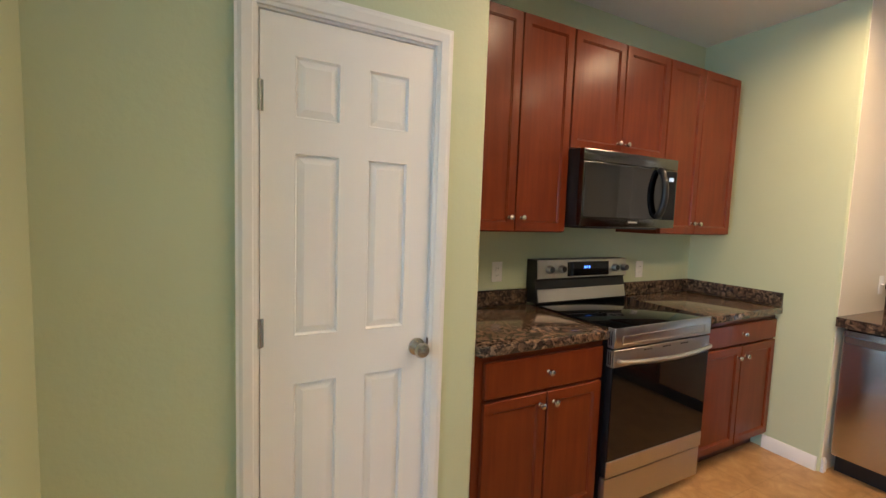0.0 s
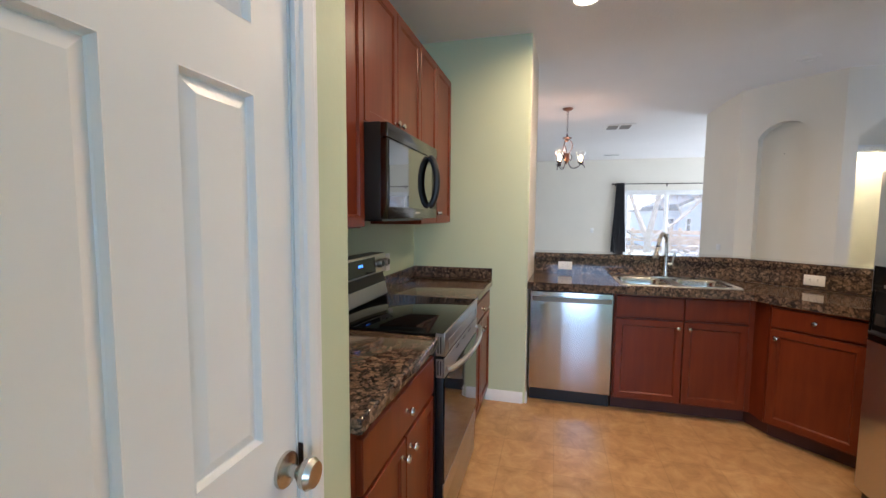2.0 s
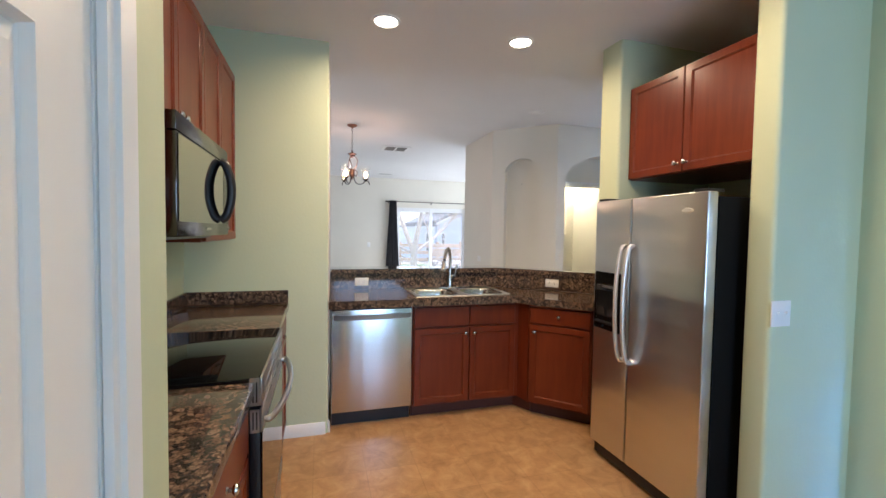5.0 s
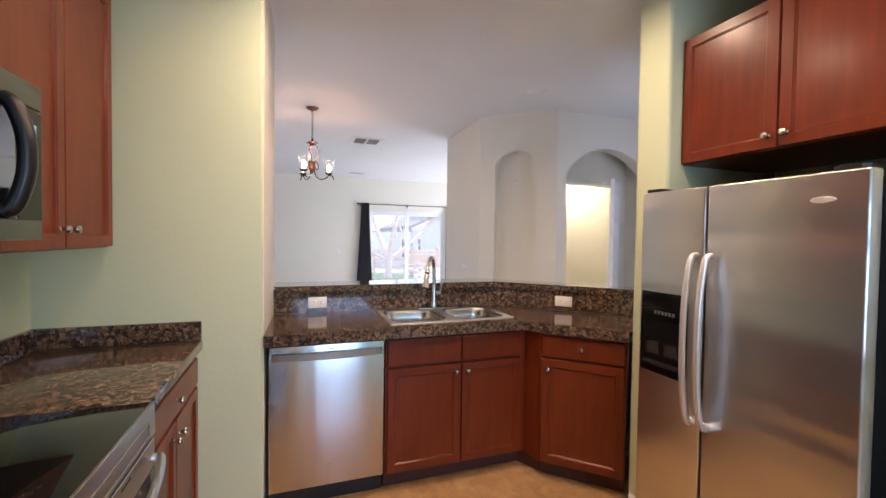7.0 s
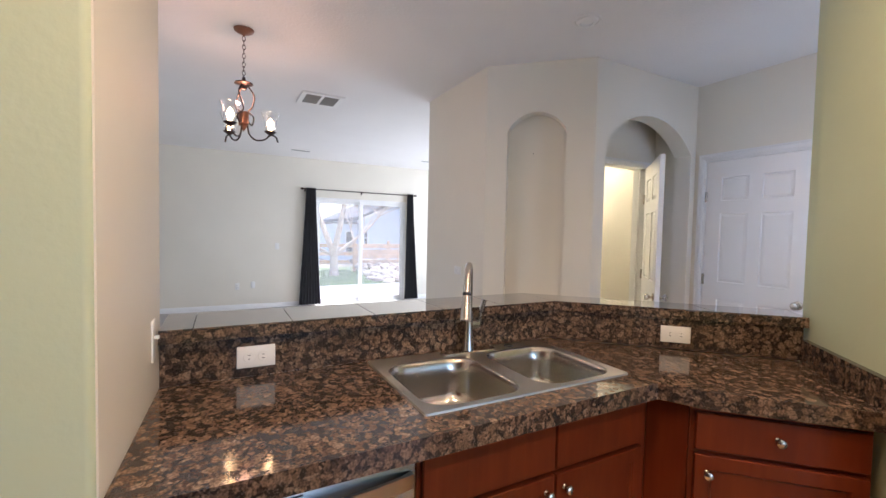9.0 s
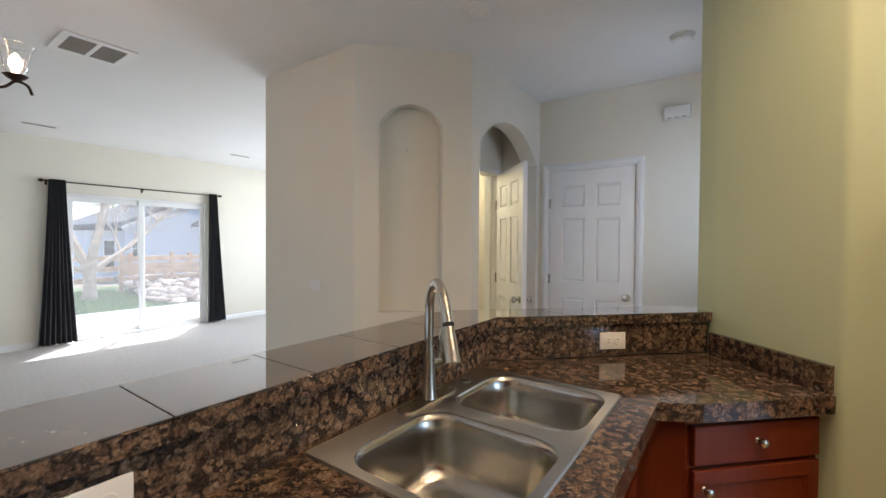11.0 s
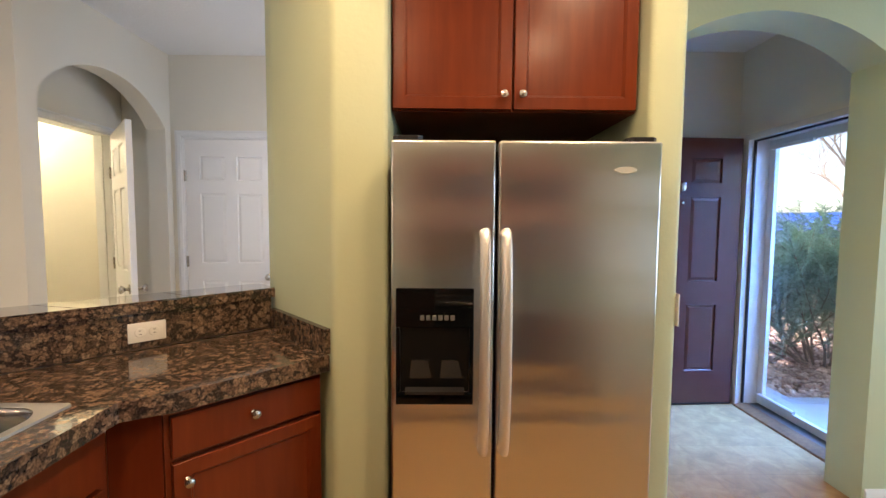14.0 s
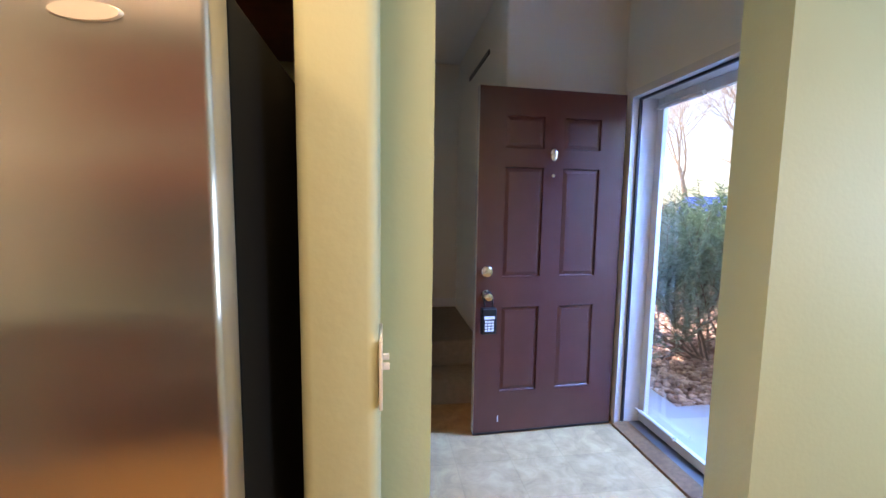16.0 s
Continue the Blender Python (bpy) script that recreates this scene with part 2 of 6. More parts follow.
STEEL_F = brushed("brushed_steel_fridge", (0.64, 0.63, 0.61), 0.28, "x", 0.0, 0.0, streak=0.004)
STEEL_V = brushed("brushed_steel_upright", (0.56, 0.56, 0.565), 0.24, "y", 0.015, 0.25)


def ripple(m, scale, depth):
    """Faint buckling of thin sheet metal under the brushing."""
    nt = m.node_tree
    tc = nt.nodes["Texture Coordinate"]
    mp = nt.nodes.new("ShaderNodeMapping")
    mp.inputs["Scale"].default_value = scale
    nz = nt.nodes.new("ShaderNodeTexNoise")
    nz.inputs["Scale"].default_value = 1.0
    nz.inputs["Detail"].default_value = 1.0
    bp = nt.nodes.new("ShaderNodeBump")
    bp.inputs["Strength"].default_value = 1.0
    bp.inputs["Distance"].default_value = depth
    nt.links.new(tc.outputs["Object"], mp.inputs[0])
    nt.links.new(mp.outputs[0], nz.inputs["Vector"])
    nt.links.new(nz.outputs["Fac"], bp.inputs["Height"])
    old = nt.nodes["Principled BSDF"].inputs["Normal"].links[0].from_node
    nt.links.new(bp.outputs[0], old.inputs["Normal"])
    return m


ripple(STEEL_V, (0.3, 22.0, 0.3), 0.0022)
ripple(STEEL_V, (0.4, 7.0, 0.4), 0.004)
ripple(STEEL_F, (0.3, 0.3, 5.0), 0.03)
SINK_RIM = brushed("dull_sink_steel", (0.60, 0.58, 0.54), 0.40, "y", 0.0, streak=0.01)
SINK = brushed("satin_sink_steel", (0.54, 0.52, 0.48), 0.21, "y", 0.0, streak=0.006)
SLATE = brushed("slate_grey_metal", (0.11, 0.106, 0.102), 0.15, "x", 0.0, streak=0.003)
MIRRORGLASS = mat("dark_mirror_glass", (0.050, 0.048, 0.045), 0.04, 1.0, vary=0.0, Coat_Weight=1.0, Coat_Roughness=0.02)
CHROME = mat("polished_chrome", (0.75, 0.74, 0.72), 0.12, 1.0, vary=0.02)
NICKEL = mat("satin_nickel", (0.55, 0.52, 0.47), 0.24, 1.0, vary=0.03)
BLACKGLASS = mat("black_glass", (0.004, 0.0045, 0.005), 0.04, vary=0.0, Specular_IOR_Level=0.3)
SATIN = mat("satin_pale_metal", (0.78, 0.77, 0.75), 0.38, 0.75, vary=0.02)
PLATE = mat("white_plastic", (0.80, 0.79, 0.76), 0.35, vary=0.01)
SLOT = mat("dark_slot", (0.03, 0.03, 0.03), 0.5)
VINYL = vinyl("mottled_tan_vinyl")
CARPET = mat("light_grey_carpet", (0.56, 0.53, 0.50), 0.95, vary=0.08, scale=30, bump=0.9, bump_scale=320)
STAIR_CARPET = mat("brown_stair_carpet", (0.28, 0.22, 0.16), 0.95, vary=0.10, scale=30, bump=0.9, bump_scale=300)
MAROON = mat("maroon_door_paint", (0.092, 0.030, 0.022), 0.25, vary=0.06, scale=6, bump=0.03, bump_scale=60)
CURTAIN = mat("charcoal_curtain_cloth", (0.050, 0.050, 0.056), 0.85, vary=0.1, scale=20, bump=0.3, bump_scale=400)
BRONZE = mat("dark_bronze", (0.05, 0.03, 0.022), 0.35, 0.8, vary=0.1)
COPPER = mat("brushed_copper", (0.24, 0.11, 0.07), 0.4, 0.8, vary=0.1)
CLEAR = glass("clear_glass")


def add_haze(m, amount):
    """Mixes translucent white into a glass, to imitate the glare of daylight on it."""
    nt = m.node_tree
    outp = [n for n in nt.nodes if n.type == "OUTPUT_MATERIAL"][0]
    mix = nt.nodes.new("ShaderNodeMixShader")
    mix.inputs[0].default_value = amount
    tl = nt.nodes.new("ShaderNodeBsdfTranslucent")
    tl.inputs[0].default_value = (0.9, 0.9, 0.9, 1)
    nt.links.new(outp.inputs[0].links[0].from_socket, mix.inputs[1])
    nt.links.new(tl.outputs[0], mix.inputs[2])
    nt.links.new(mix.outputs[0], outp.inputs[0])
    return m


# patio panes with the outdoor glare put in as a pale haze
HAZED = add_haze(glass("hazed_patio_glass"), 0.08)
BULB = glow("lit_bulb", (1.0, 0.60, 0.26), 18)
LED = glow("lit_lens", (1.0, 0.80, 0.55), 14)
BLUE_LED = glow("blue_display", (0.08, 0.25, 1.0), 1.4)

# ---- mesh helpers ----


def box(bm, x0, x1, y0, y1, z0, z1, bevel=0.0, seg=2):
    res = bmesh.ops.create_cube(bm, size=1)
    vs = res["verts"]
    for v in vs:
        v.co = Vector((x0 + (v.co.x + 0.5) * (x1 - x0), y0 + (v.co.y + 0.5) * (y1 - y0), z0 + (v.co.z + 0.5) * (z1 - z0)))
    if bevel:
        es = list({e for v in vs for e in v.link_edges})
        bmesh.ops.bevel(bm, geom=es, offset=bevel, segments=seg, profile=0.5, affect="EDGES")
    return bm


def boxed(*a, **k):
    return box(bmesh.new(), *a, **k)


def prism(bm, poly, axis, a, b, bevel=0.0, seg=3, only=None):
    """Extrudes a polygon along an axis from a to b. poly gives the other two coordinates in order."""
    def co(p, w):
        return {"z": (p[0], p[1], w), "y": (p[0], w, p[1]), "x": (w, p[0], p[1])}[axis]
    lo = [bm.verts.new(co(p, a)) for p in poly]
    hi = [bm.verts.new(co(p, b)) for p in poly]
    n = len(poly)
    bm.faces.new(lo)
    bm.faces.new(hi[::-1])
    sides = []
    for i in range(n):
        bm.faces.new((lo[i], hi[i], hi[(i + 1) % n], lo[(i + 1) % n]))
        if only is None or i in only:
            sides.append((lo[i], hi[i]))
    if bevel:
        es = [e for u, v in sides for e in u.link_edges if e.other_vert(u) is v]
        bmesh.ops.bevel(bm, geom=es, offset=bevel, segments=seg, profile=0.5, affect="EDGES")
    bmesh.ops.recalc_face_normals(bm, faces=bm.faces[:])
    return bm


def lathe(bm, profile, m=None, seg=20):
    """Turns a profile of (radius, height) round z, then moves it by m."""
    rings = []
    m = m or Matrix.Identity(4)
    for r, z in profile:
        if r < 1e-6:
            rings.append([bm.verts.new(m @ Vector((0, 0, z)))])
        else:
            rings.append([bm.verts.new(m @ Vector((r * math.cos(2 * math.pi * i / seg), r * math.sin(2 * math.pi * i / seg), z))) for i in range(seg)])
    for p, q in zip(rings, rings[1:]):
        for i in range(seg):
            a, b = p[i % len(p)], p[(i + 1) % len(p)]
            c, d = q[(i + 1) % len(q)], q[i % len(q)]
            vs = list(dict.fromkeys((a, b, c, d)))
            if len(vs) > 2:
                bm.faces.new(vs)
    bmesh.ops.recalc_face_normals(bm, faces=bm.faces[:])
    return bm


def tube(bm, pts, radius, seg=10, closed=False, flat=1.0):
    """A round bar along points; radius may be a list."""
    pts = [Vector(p) for p in pts]
    rings = []
    side = None
    for i, p in enumerate(pts):
        d = (pts[min(i + 1, len(pts) - 1)] - pts[max(i - 1, 0)]).normalized()
        if side is None:
            side = d.orthogonal().normalized()
        side = (side - d * side.dot(d)).normalized()
        up = d.cross(side)
        r = radius[i] if isinstance(radius, (list, tuple)) else radius
        rings.append([bm.verts.new(p + side * r * math.cos(2 * math.pi * k / seg) + up * r * flat * math.sin(2 * math.pi * k / seg)) for k in range(seg)])
    for a, b in zip(rings, rings[1:]):
        for k in range(seg):
            bm.faces.new((a[k], a[(k + 1) % seg], b[(k + 1) % seg], b[k]))
    bm.faces.new(rings[0][::-1])
    bm.faces.new(rings[-1])
    bmesh.ops.recalc_face_normals(bm, faces=bm.faces[:])
    return bm


def curve_pts(ctrl, n=8):
    """Catmull-Rom points through the control points."""
    c = [Vector(p) for p in ctrl]
    c = [c[0] * 2 - c[1]] + c + [c[-1] * 2 - c[-2]]
    out = []
    for i in range(1, len(c) - 2):
        for k in range(n):
            t = k / n
            a, b, d, e = c[i - 1], c[i], c[i + 1], c[i + 2]
            out.append(0.5 * ((2 * b) + (d - a) * t + (2 * a - 5 * b + 4 * d - e) * t * t + (3 * b - 3 * d + e - a) * t ** 3))
    out.append(c[-2])
    return out


def mesh_ob(name, bm, material, smooth=None):
    me = bpy.data.meshes.new(name)
    bm.to_mesh(me)
    bm.free()
    me.materials.append(material)
    ob = new(name, me)
    if smooth:
        for p in me.polygons:
            p.use_smooth = True
        me.set_sharp_from_angle(angle=radians(smooth))
    return ob


def part(name, bm, material, parent, label="", smooth=35):
    ob = mesh_ob(name, bm, material, smooth)
    ob.parent = parent
    return tagged(ob, label)


def structure(name, bm, material, label="", smooth=35):
    ob = mesh_ob(name, bm, material, smooth)
    return tagged(ob, label, kind="structure")


def thing(name, label, category, group="", at=None):
    e = new(name)
    e.empty_display_size = 0.1
    e.matrix_world = at or Matrix.Identity(4)
    return tagged(e, label, category, group)


def solo(name, bm, material, label, category, group="", at=None, smooth=35):
    """A thing of one mesh."""
    ob = mesh_ob(name, bm, material, smooth)
    if at:
        ob.matrix_world = at
    return tagged(ob, label, category, group)

# ---- rooms ----
H = 2.73            # ceiling height
PW = 1.41           # pantry wall, front face
XA = 2.985          # face of the wall at the end of the range counter
YB = 2.02           # wall behind the range
YS = -0.72          # face of the fridge alcove's sides
YF = -1.27          # wall with the entry arch
XW = 10.15          # living room's far wall


def arch(x0, x1, spring, rise, n=20):
    """The upper outline of a segmental arch, from x0 to x1."""
    c, w = (x0 + x1) / 2, (x1 - x0) / 2
    r = (w * w + rise * rise) / (2 * rise)
    out = []
    a0 = math.asin(w / r)
    for i in range(n + 1):
        a = -a0 + 2 * a0 * i / n
        out.append((c + r * math.sin(a), spring + rise - r + r * math.cos(a)))
    return out


structure("floor", prism(bmesh.new(), [(-3.0, 4.3), (-3.0, -1.2), (-0.365, -1.2), (-0.365, -4.4), (3.70, -4.4), (3.70, 4.3)], "z", -0.12, 0.0), VINYL, "tan mottled sheet-vinyl kitchen and entry floor")
structure("floor", boxed(3.70, 10.45, -4.6, 4.3, -0.12, 0.0), CARPET, "light grey wall-to-wall carpet of the living room")
structure("ceiling", prism(bmesh.new(), [(-3.0, 4.3), (-3.0, -1.47), (-0.36, -1.47), (-0.36, -4.6), (10.45, -4.6), (10.45, 4.3)], "z", H, H + 0.15), CEIL, "white lightly textured ceiling")
# unseen block that blocks the sun; set back so the shrub is partly lit
structure("wall_upper_shade_block", boxed(1.2, 10.30, -4.6, 4.3, H + 0.16, 4.6), CREAM, "unseen upper block added to shape the shade in front of the house")

# pantry front, with its door opening
bm = bmesh.new()
prism(bm, [(-0.554, PW), (-0.062, PW), (-0.062, PW + 0.12), (-0.554, PW + 0.12)], "z", 0, H)
prism(bm, [(0.512, PW), (0.725, PW), (0.725, YB), (0.60, YB), (0.60, PW + 0.12), (0.512, PW + 0.12)], "z", 0, H, 0.018, only={1})
box(bm, -0.062, 0.512, PW, PW + 0.12, 2.022, H)
structure("wall_pantry", bm, GREEN, "pale green pantry wall with rounded outer corner")
structure("wall_pantry_back", boxed(-0.7, 0.60, PW + 0.75, PW + 0.87, 0, H), GREEN)
# jamb of the opening to the breakfast nook
structure("wall_nook_stub", prism(bmesh.new(), [(-0.554, 0.95), (-0.554, 1.53), (-0.70, 1.53), (-0.70, 0.95)], "z", 0, H, 0.018, only={0, 3}), GREEN, "pale green wall return beside the pantry")
structure("wall_nook_north", boxed(-3.0, -0.70, 1.41, 1.53, 0, H), GREEN)
bm = bmesh.new()
box(bm, -2.75, -2.6, -1.27, -0.80, 0, H)
box(bm, -2.75, -2.6, 1.0, 1.41, 0, H)
box(bm, -2.75, -2.6, -0.80, 1.0, 0, 0.75)
box(bm, -2.75, -2.6, -0.80, 1.0, 2.15, H)
structure("wall_nook_west", bm, GREEN)
# wall behind the range and its return
structure("wall_range", boxed(0.60, XA, YB, YB + 0.12, 0, H), GREEN, "pale green wall behind the range")
structure("wall_return", prism(bmesh.new(), [(XA, 1.130), (3.62, 1.125), (3.62, 2.14), (XA, 2.14)], "z", 0, H, 0.014, only={0}), GREEN, "pale green wall block between range and dishwasher")
structure("wall_return_end", prism(bmesh.new(), [(XA + 0.012, 1.1302), (XA + 0.012, 1.127), (3.60, 1.106), (3.62, 1.112), (3.62, 1.1248)], "z", 0, H), CREAM, "cream end of the wall block beside the breakfast bar")
structure("wall_dining_side", boxed(0.6, 3.62, 2.14, 2.26, 0, H), CREAM)
structure("wall_dining_west", boxed(2.5, 2.62, 2.26, 4.2, 0, H), CREAM)
# living and dining
bm = bmesh.new()
box(bm, 2.5, 3.8, 4.2, 4.35, 0, H)
box(bm, 5.6, 6.5, 4.2, 4.35, 0, H)
# unseen opening, made for the dining fill lamp
box(bm, 3.8, 5.6, 4.2, 4.35, 0, 0.8)
box(bm, 3.8, 5.6, 4.2, 4.35, 2.2, H)
box(bm, 8.7, 10.45, 4.2, 4.35, 0, H)
box(bm, 6.5, 8.7, 4.2, 4.35, 0, H)
structure("wall_living_north", bm, CREAM)
SL0, SL1, SLT = -2.44, -0.60, 2.03
bm = bmesh.new()
box(bm, XW, XW + 0.15, -4.6, SL0, 0, H)
box(bm, XW, XW + 0.15, SL1, 4.2, 0, H)
box(bm, XW, XW + 0.15, SL0, SL1, SLT, H)
structure("wall_living_east", bm, CREAM, "cream living-room wall with the patio door")
bm = bmesh.new()
box(bm, 5.95, 6.95, -4.75, -4.6, 0, H)
box(bm, 9.05, 10.3, -4.75, -4.6, 0, H)
# unseen opening, made for the living-room fill lamp
box(bm, 6.95, 9.05, -4.75, -4.6, 0, 0.8)
box(bm, 6.95, 9.05, -4.75, -4.6, 2.2, H)
structure("wall_living_south", bm, CREAM)
C1, C2, C3, C4 = (5.95, -0.905), (4.895, -0.905), (4.33, -1.49), (4.33, -2.725)
structure("wall_hall_north", prism(bmesh.new(), [C2, C1, (5.95, -1.03), (4.98, -1.03)], "z", 0, H, 0.018, only={1}), CREAM, "cream wall facing the dining room")
structure("wall_living_west", boxed(5.83, 5.95, -4.6, -1.03, 0, H), CREAM)

# diagonal wall with the arched niche, built flat and turned into place
dv = Vector((C3[0] - C2[0], C3[1] - C2[1], 0))
L = dv.length
DIAG = Matrix.Translation((C2[0], C2[1], 0)) @ Matrix.Rotation(math.atan2(dv.y, dv.x), 4, "Z")
n0, n1 = 0.165, 0.165 + 0.44
bm = bmesh.new()
prism(bm, [(0.0, 0.0), (n0, 0.0), (n0, H), (0.0, H)], "y", 0, 0.30)
prism(bm, [(n1, 0.0), (L, 0.0), (L, H), (n1, H)], "y", 0, 0.30)
prism(bm, [(n0, 0.0), (n1, 0.0), (n1, 0.92), (n0, 0.92)], "y", 0, 0.30)
prism(bm, [(n0, H), *arch(n0, n1, 2.21, 0.145), (n1, H)], "y", 0, 0.30)
prism(bm, [(n0, 0.92), (n1, 0.92), (n1, 2.6), (n0, 2.6)], "y", 0.10, 0.30)
ob = structure("wall_niche", bm, CREAM, "cream diagonal wall with a shallow arched niche")
ob.matrix_world = DIAG
# hall wall with its arch, along y
a0, a1 = -2.66, -1.60
bm = bmesh.new()
prism(bm, [(C3[1], 0), (a1, 0), (a1, H), (C3[1], H)], "x", 4.33, 4.48)
prism(bm, [(a0, 0), (C4[1], 0), (C4[1], H), (a0, H)], "x", 4.33, 4.48)
prism(bm, [(a0, H), *arch(a0, a1, 2.13, 0.26), (a1, H)], "x", 4.33, 4.48)
structure("wall_hall_arch", bm, CREAM, "cream hall wall with an arched opening")
bm = bmesh.new()
hx0, hx1 = 3.475, 4.235
box(bm, hx1, 5.95, -2.725 - 0.12, -2.725, 0, H)
box(bm, 2.40, hx0, -2.725 - 0.12, -2.725, 0, H)
box(bm, hx0, hx1, -2.725 - 0.12, -2.725, 2.075, H)
structure("wall_hall_south", bm, CREAM, "cream hall wall with a closed door")

# fridge alcove and its pillars
structure("wall_alcove_east", prism(bmesh.new(), [(2.865, -1.095), (2.515, -0.715), (2.325, YS), (2.325, -1.50), (2.70, -1.50), (2.93, -1.20)], "z", 0, H, 0.018, only={0, 1, 2}), GREEN, "pale green wall angled beside the counter")
structure("wall_alcove_back", boxed(1.31, 2.72, -1.62, -1.50, 0, H), GREEN)
bm = bmesh.new()
box(bm, 2.60, 2.72, -2.73, -2.49, 0, H)
box(bm, 2.60, 2.72, -1.75, -1.50, 0, H)
# unseen opening, made for the hall fill lamp
box(bm, 2.60, 2.72, -2.49, -1.75, 0, 0.9)
box(bm, 2.60, 2.72, -2.49, -1.75, 2.2, H)
structure("wall_alcove_hall", bm, CREAM)
structure("wall_pillar", prism(bmesh.new(), [(1.31, YS), (1.435, YS), (1.435, -1.50), (1.31, -1.50)], "z", 0, H, 0.02, only={0, 1}), GREEN, "pale green pillar between fridge and entry arch")
# entry arch
bm = bmesh.new()
f0, f1 = 0.02, 1.158
prism(bm, [(-2.75, 0), (f0, 0), (f0, H), (-2.75, H)], "y", YF, YF - 0.20)
prism(bm, [(f1, 0), (1.31, 0), (1.31, H), (f1, H)], "y", YF, YF - 0.20)
prism(bm, [(f0, H), *arch(f0, f1, 2.19, 0.21), (f1, H)], "y", YF, YF - 0.20)
structure("wall_entry_arch", bm, GREEN, "pale green wall with the arched way to the entry")
# entry hall
D0, D1, DT = -2.455, -1.535, 2.075
bm = bmesh.new()
box(bm, -0.36, -0.20, -2.70, D0, 0, H)
box(bm, -0.36, -0.20, D1, -1.47, 0, H)
box(bm, -0.36, -0.20, D0, D1, DT, H)
structure("wall_front", bm, CREAM, "cream entry wall round the front door")
structure("wall_entry_south", prism(bmesh.new(), [(-0.20, -2.56), (0.574, -2.56), (0.574, -2.70), (-0.20, -2.70)], "z", 0, H, 0.02, only={1}), CREAM, "cream wall behind the open front door")
structure("wall_stair_west", boxed(0.45, 0.574, -4.15, -2.70, 0, H), CREAM)
structure("wall_stair_back", boxed(0.45, 2.60, -4.27, -4.15, 0, H), CREAM)
structure("wall_stair_east", boxed(2.48, 2.60, -4.15, -2.85, 0, H), CREAM)

# ---- interior things ----


def shaker(w, h, t=0.02, rail=0.058):
    """A cabinet door: flat frame, small bead, recessed flat panel. Front at y = 0, facing -y."""
    bm = boxed(0, w, 0, t, 0, h)
    front = [f for f in bm.faces if f.normal.y < -0.9]
    bmesh.ops.inset_region(bm, faces=front, thickness=0.003, depth=0.0)
    out = [v for v in bm.verts if v.co.y < 1e-6 and (v.co.x < 1e-6 or v.co.x > w - 1e-6 or v.co.z < 1e-6 or v.co.z > h - 1e-6)]
    for v in out:
        v.co.y += 0.003
    bmesh.ops.inset_region(bm, faces=front, thickness=rail, depth=0.0)
    bmesh.ops.inset_region(bm, faces=front, thickness=0.003, depth=-0.004)
    bmesh.ops.inset_region(bm, faces=front, thickness=0.004, depth=0.0)
    bmesh.ops.inset_region(bm, faces=front, thickness=0.005, depth=-0.005)
    return bm


def slab(w, h, t=0.02, e=0.004):
    bm = boxed(0, w, 0, t, 0, h)
    front = [f for f in bm.faces if f.normal.y < -0.9]
    bmesh.ops.inset_region(bm, faces=front, thickness=e, depth=0.0)
    for v in bm.verts:
        if v.co.y < 1e-6 and (v.co.x < 1e-6 or v.co.x > w - 1e-6 or v.co.z < 1e-6 or v.co.z > h - 1e-6):
            v.co.y += e
    return bm


TO_FRONT = Matrix.Rotation(radians(90), 4, "X")   # turns z towards -y
KNOB = [(0.0, 0.030), (0.008, 0.0295), (0.013, 0.026), (0.0145, 0.021), (0.012, 0.016), (0.006, 0.012), (0.0055, 0.004), (0.009, 0.0), (0.0, 0.0)]


def put(ob, x, y, z):
    ob.location = (x, y, z)
    return ob


def cabinet(name, label, w, z0, z1, depth, fronts, at, group, toe=False):
    """A cabinet unit. Its face frame is at y = 0, x runs to its right. fronts: (kind, x0, x1, z0, z1, knobs)."""
    e = thing(name, label, "cabinet", group, at)
    if name == "sink_cabinet":
        bm = boxed(0, w, 0.0, 0.018, z0, z1, 0.001, 1)
        box(bm, 0, w, 0.0181, depth, z0, 0.72)
    else:
        bm = boxed(0, w, 0.0, depth, z0, z1, 0.001, 1)
    part("body", bm, CHERRY, e)
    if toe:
        part("toe_kick", boxed(0.005, w - 0.005, 0.07, 0.085, 0.0, z0 - 0.001), CHERRY_SHADED, e, "recessed toe kick with shade put into its dark colour")
    for kind, x0, x1, a, b, knobs in fronts:
        bm = shaker(x1 - x0, b - a) if kind == "door" else slab(x1 - x0, b - a)
        d = put(part(kind, bm, CHERRY, e), x0, -0.0205, a)
        for kx, kz in knobs:
            put(part("knob", lathe(bmesh.new(), KNOB, TO_FRONT, 16), NICKEL, d, "satin nickel round knob"), kx - x0, -0.0002, kz - a)
    return e


def facing(x, y, deg):
    return Matrix.Translation((x, y, 0)) @ Matrix.Rotation(radians(deg), 4, "Z")


BASE = "base cabinets"
WALLC = "wall cabinets"
cabinet("base_cabinet", "cherry base cabinet with one drawer beside the range", 0.703, 0.10, 0.895, 0.59,
        [("drawer", 0.040, 0.690, 0.715, 0.865, [(0.365, 0.79)]),
         ("door", 0.040, 0.361, 0.115, 0.70, [(0.327, 0.650)]), ("door", 0.369, 0.690, 0.115, 0.70, [(0.403, 0.650)])],
        facing(0.727, 1.425, 0), BASE, True)
cabinet("base_cabinet", "narrow cherry base cabinet between range and green wall", 0.801, 0.10, 0.895, 0.58,
        [("drawer", 0.02, 0.780, 0.745, 0.865, [(0.40, 0.805)]),
         ("door", 0.02, 0.402, 0.115, 0.73, [(0.365, 0.665)]), ("door", 0.410, 0.780, 0.115, 0.73, [(0.447, 0.665)])],
        facing(2.182, 1.425, 0), BASE, True)
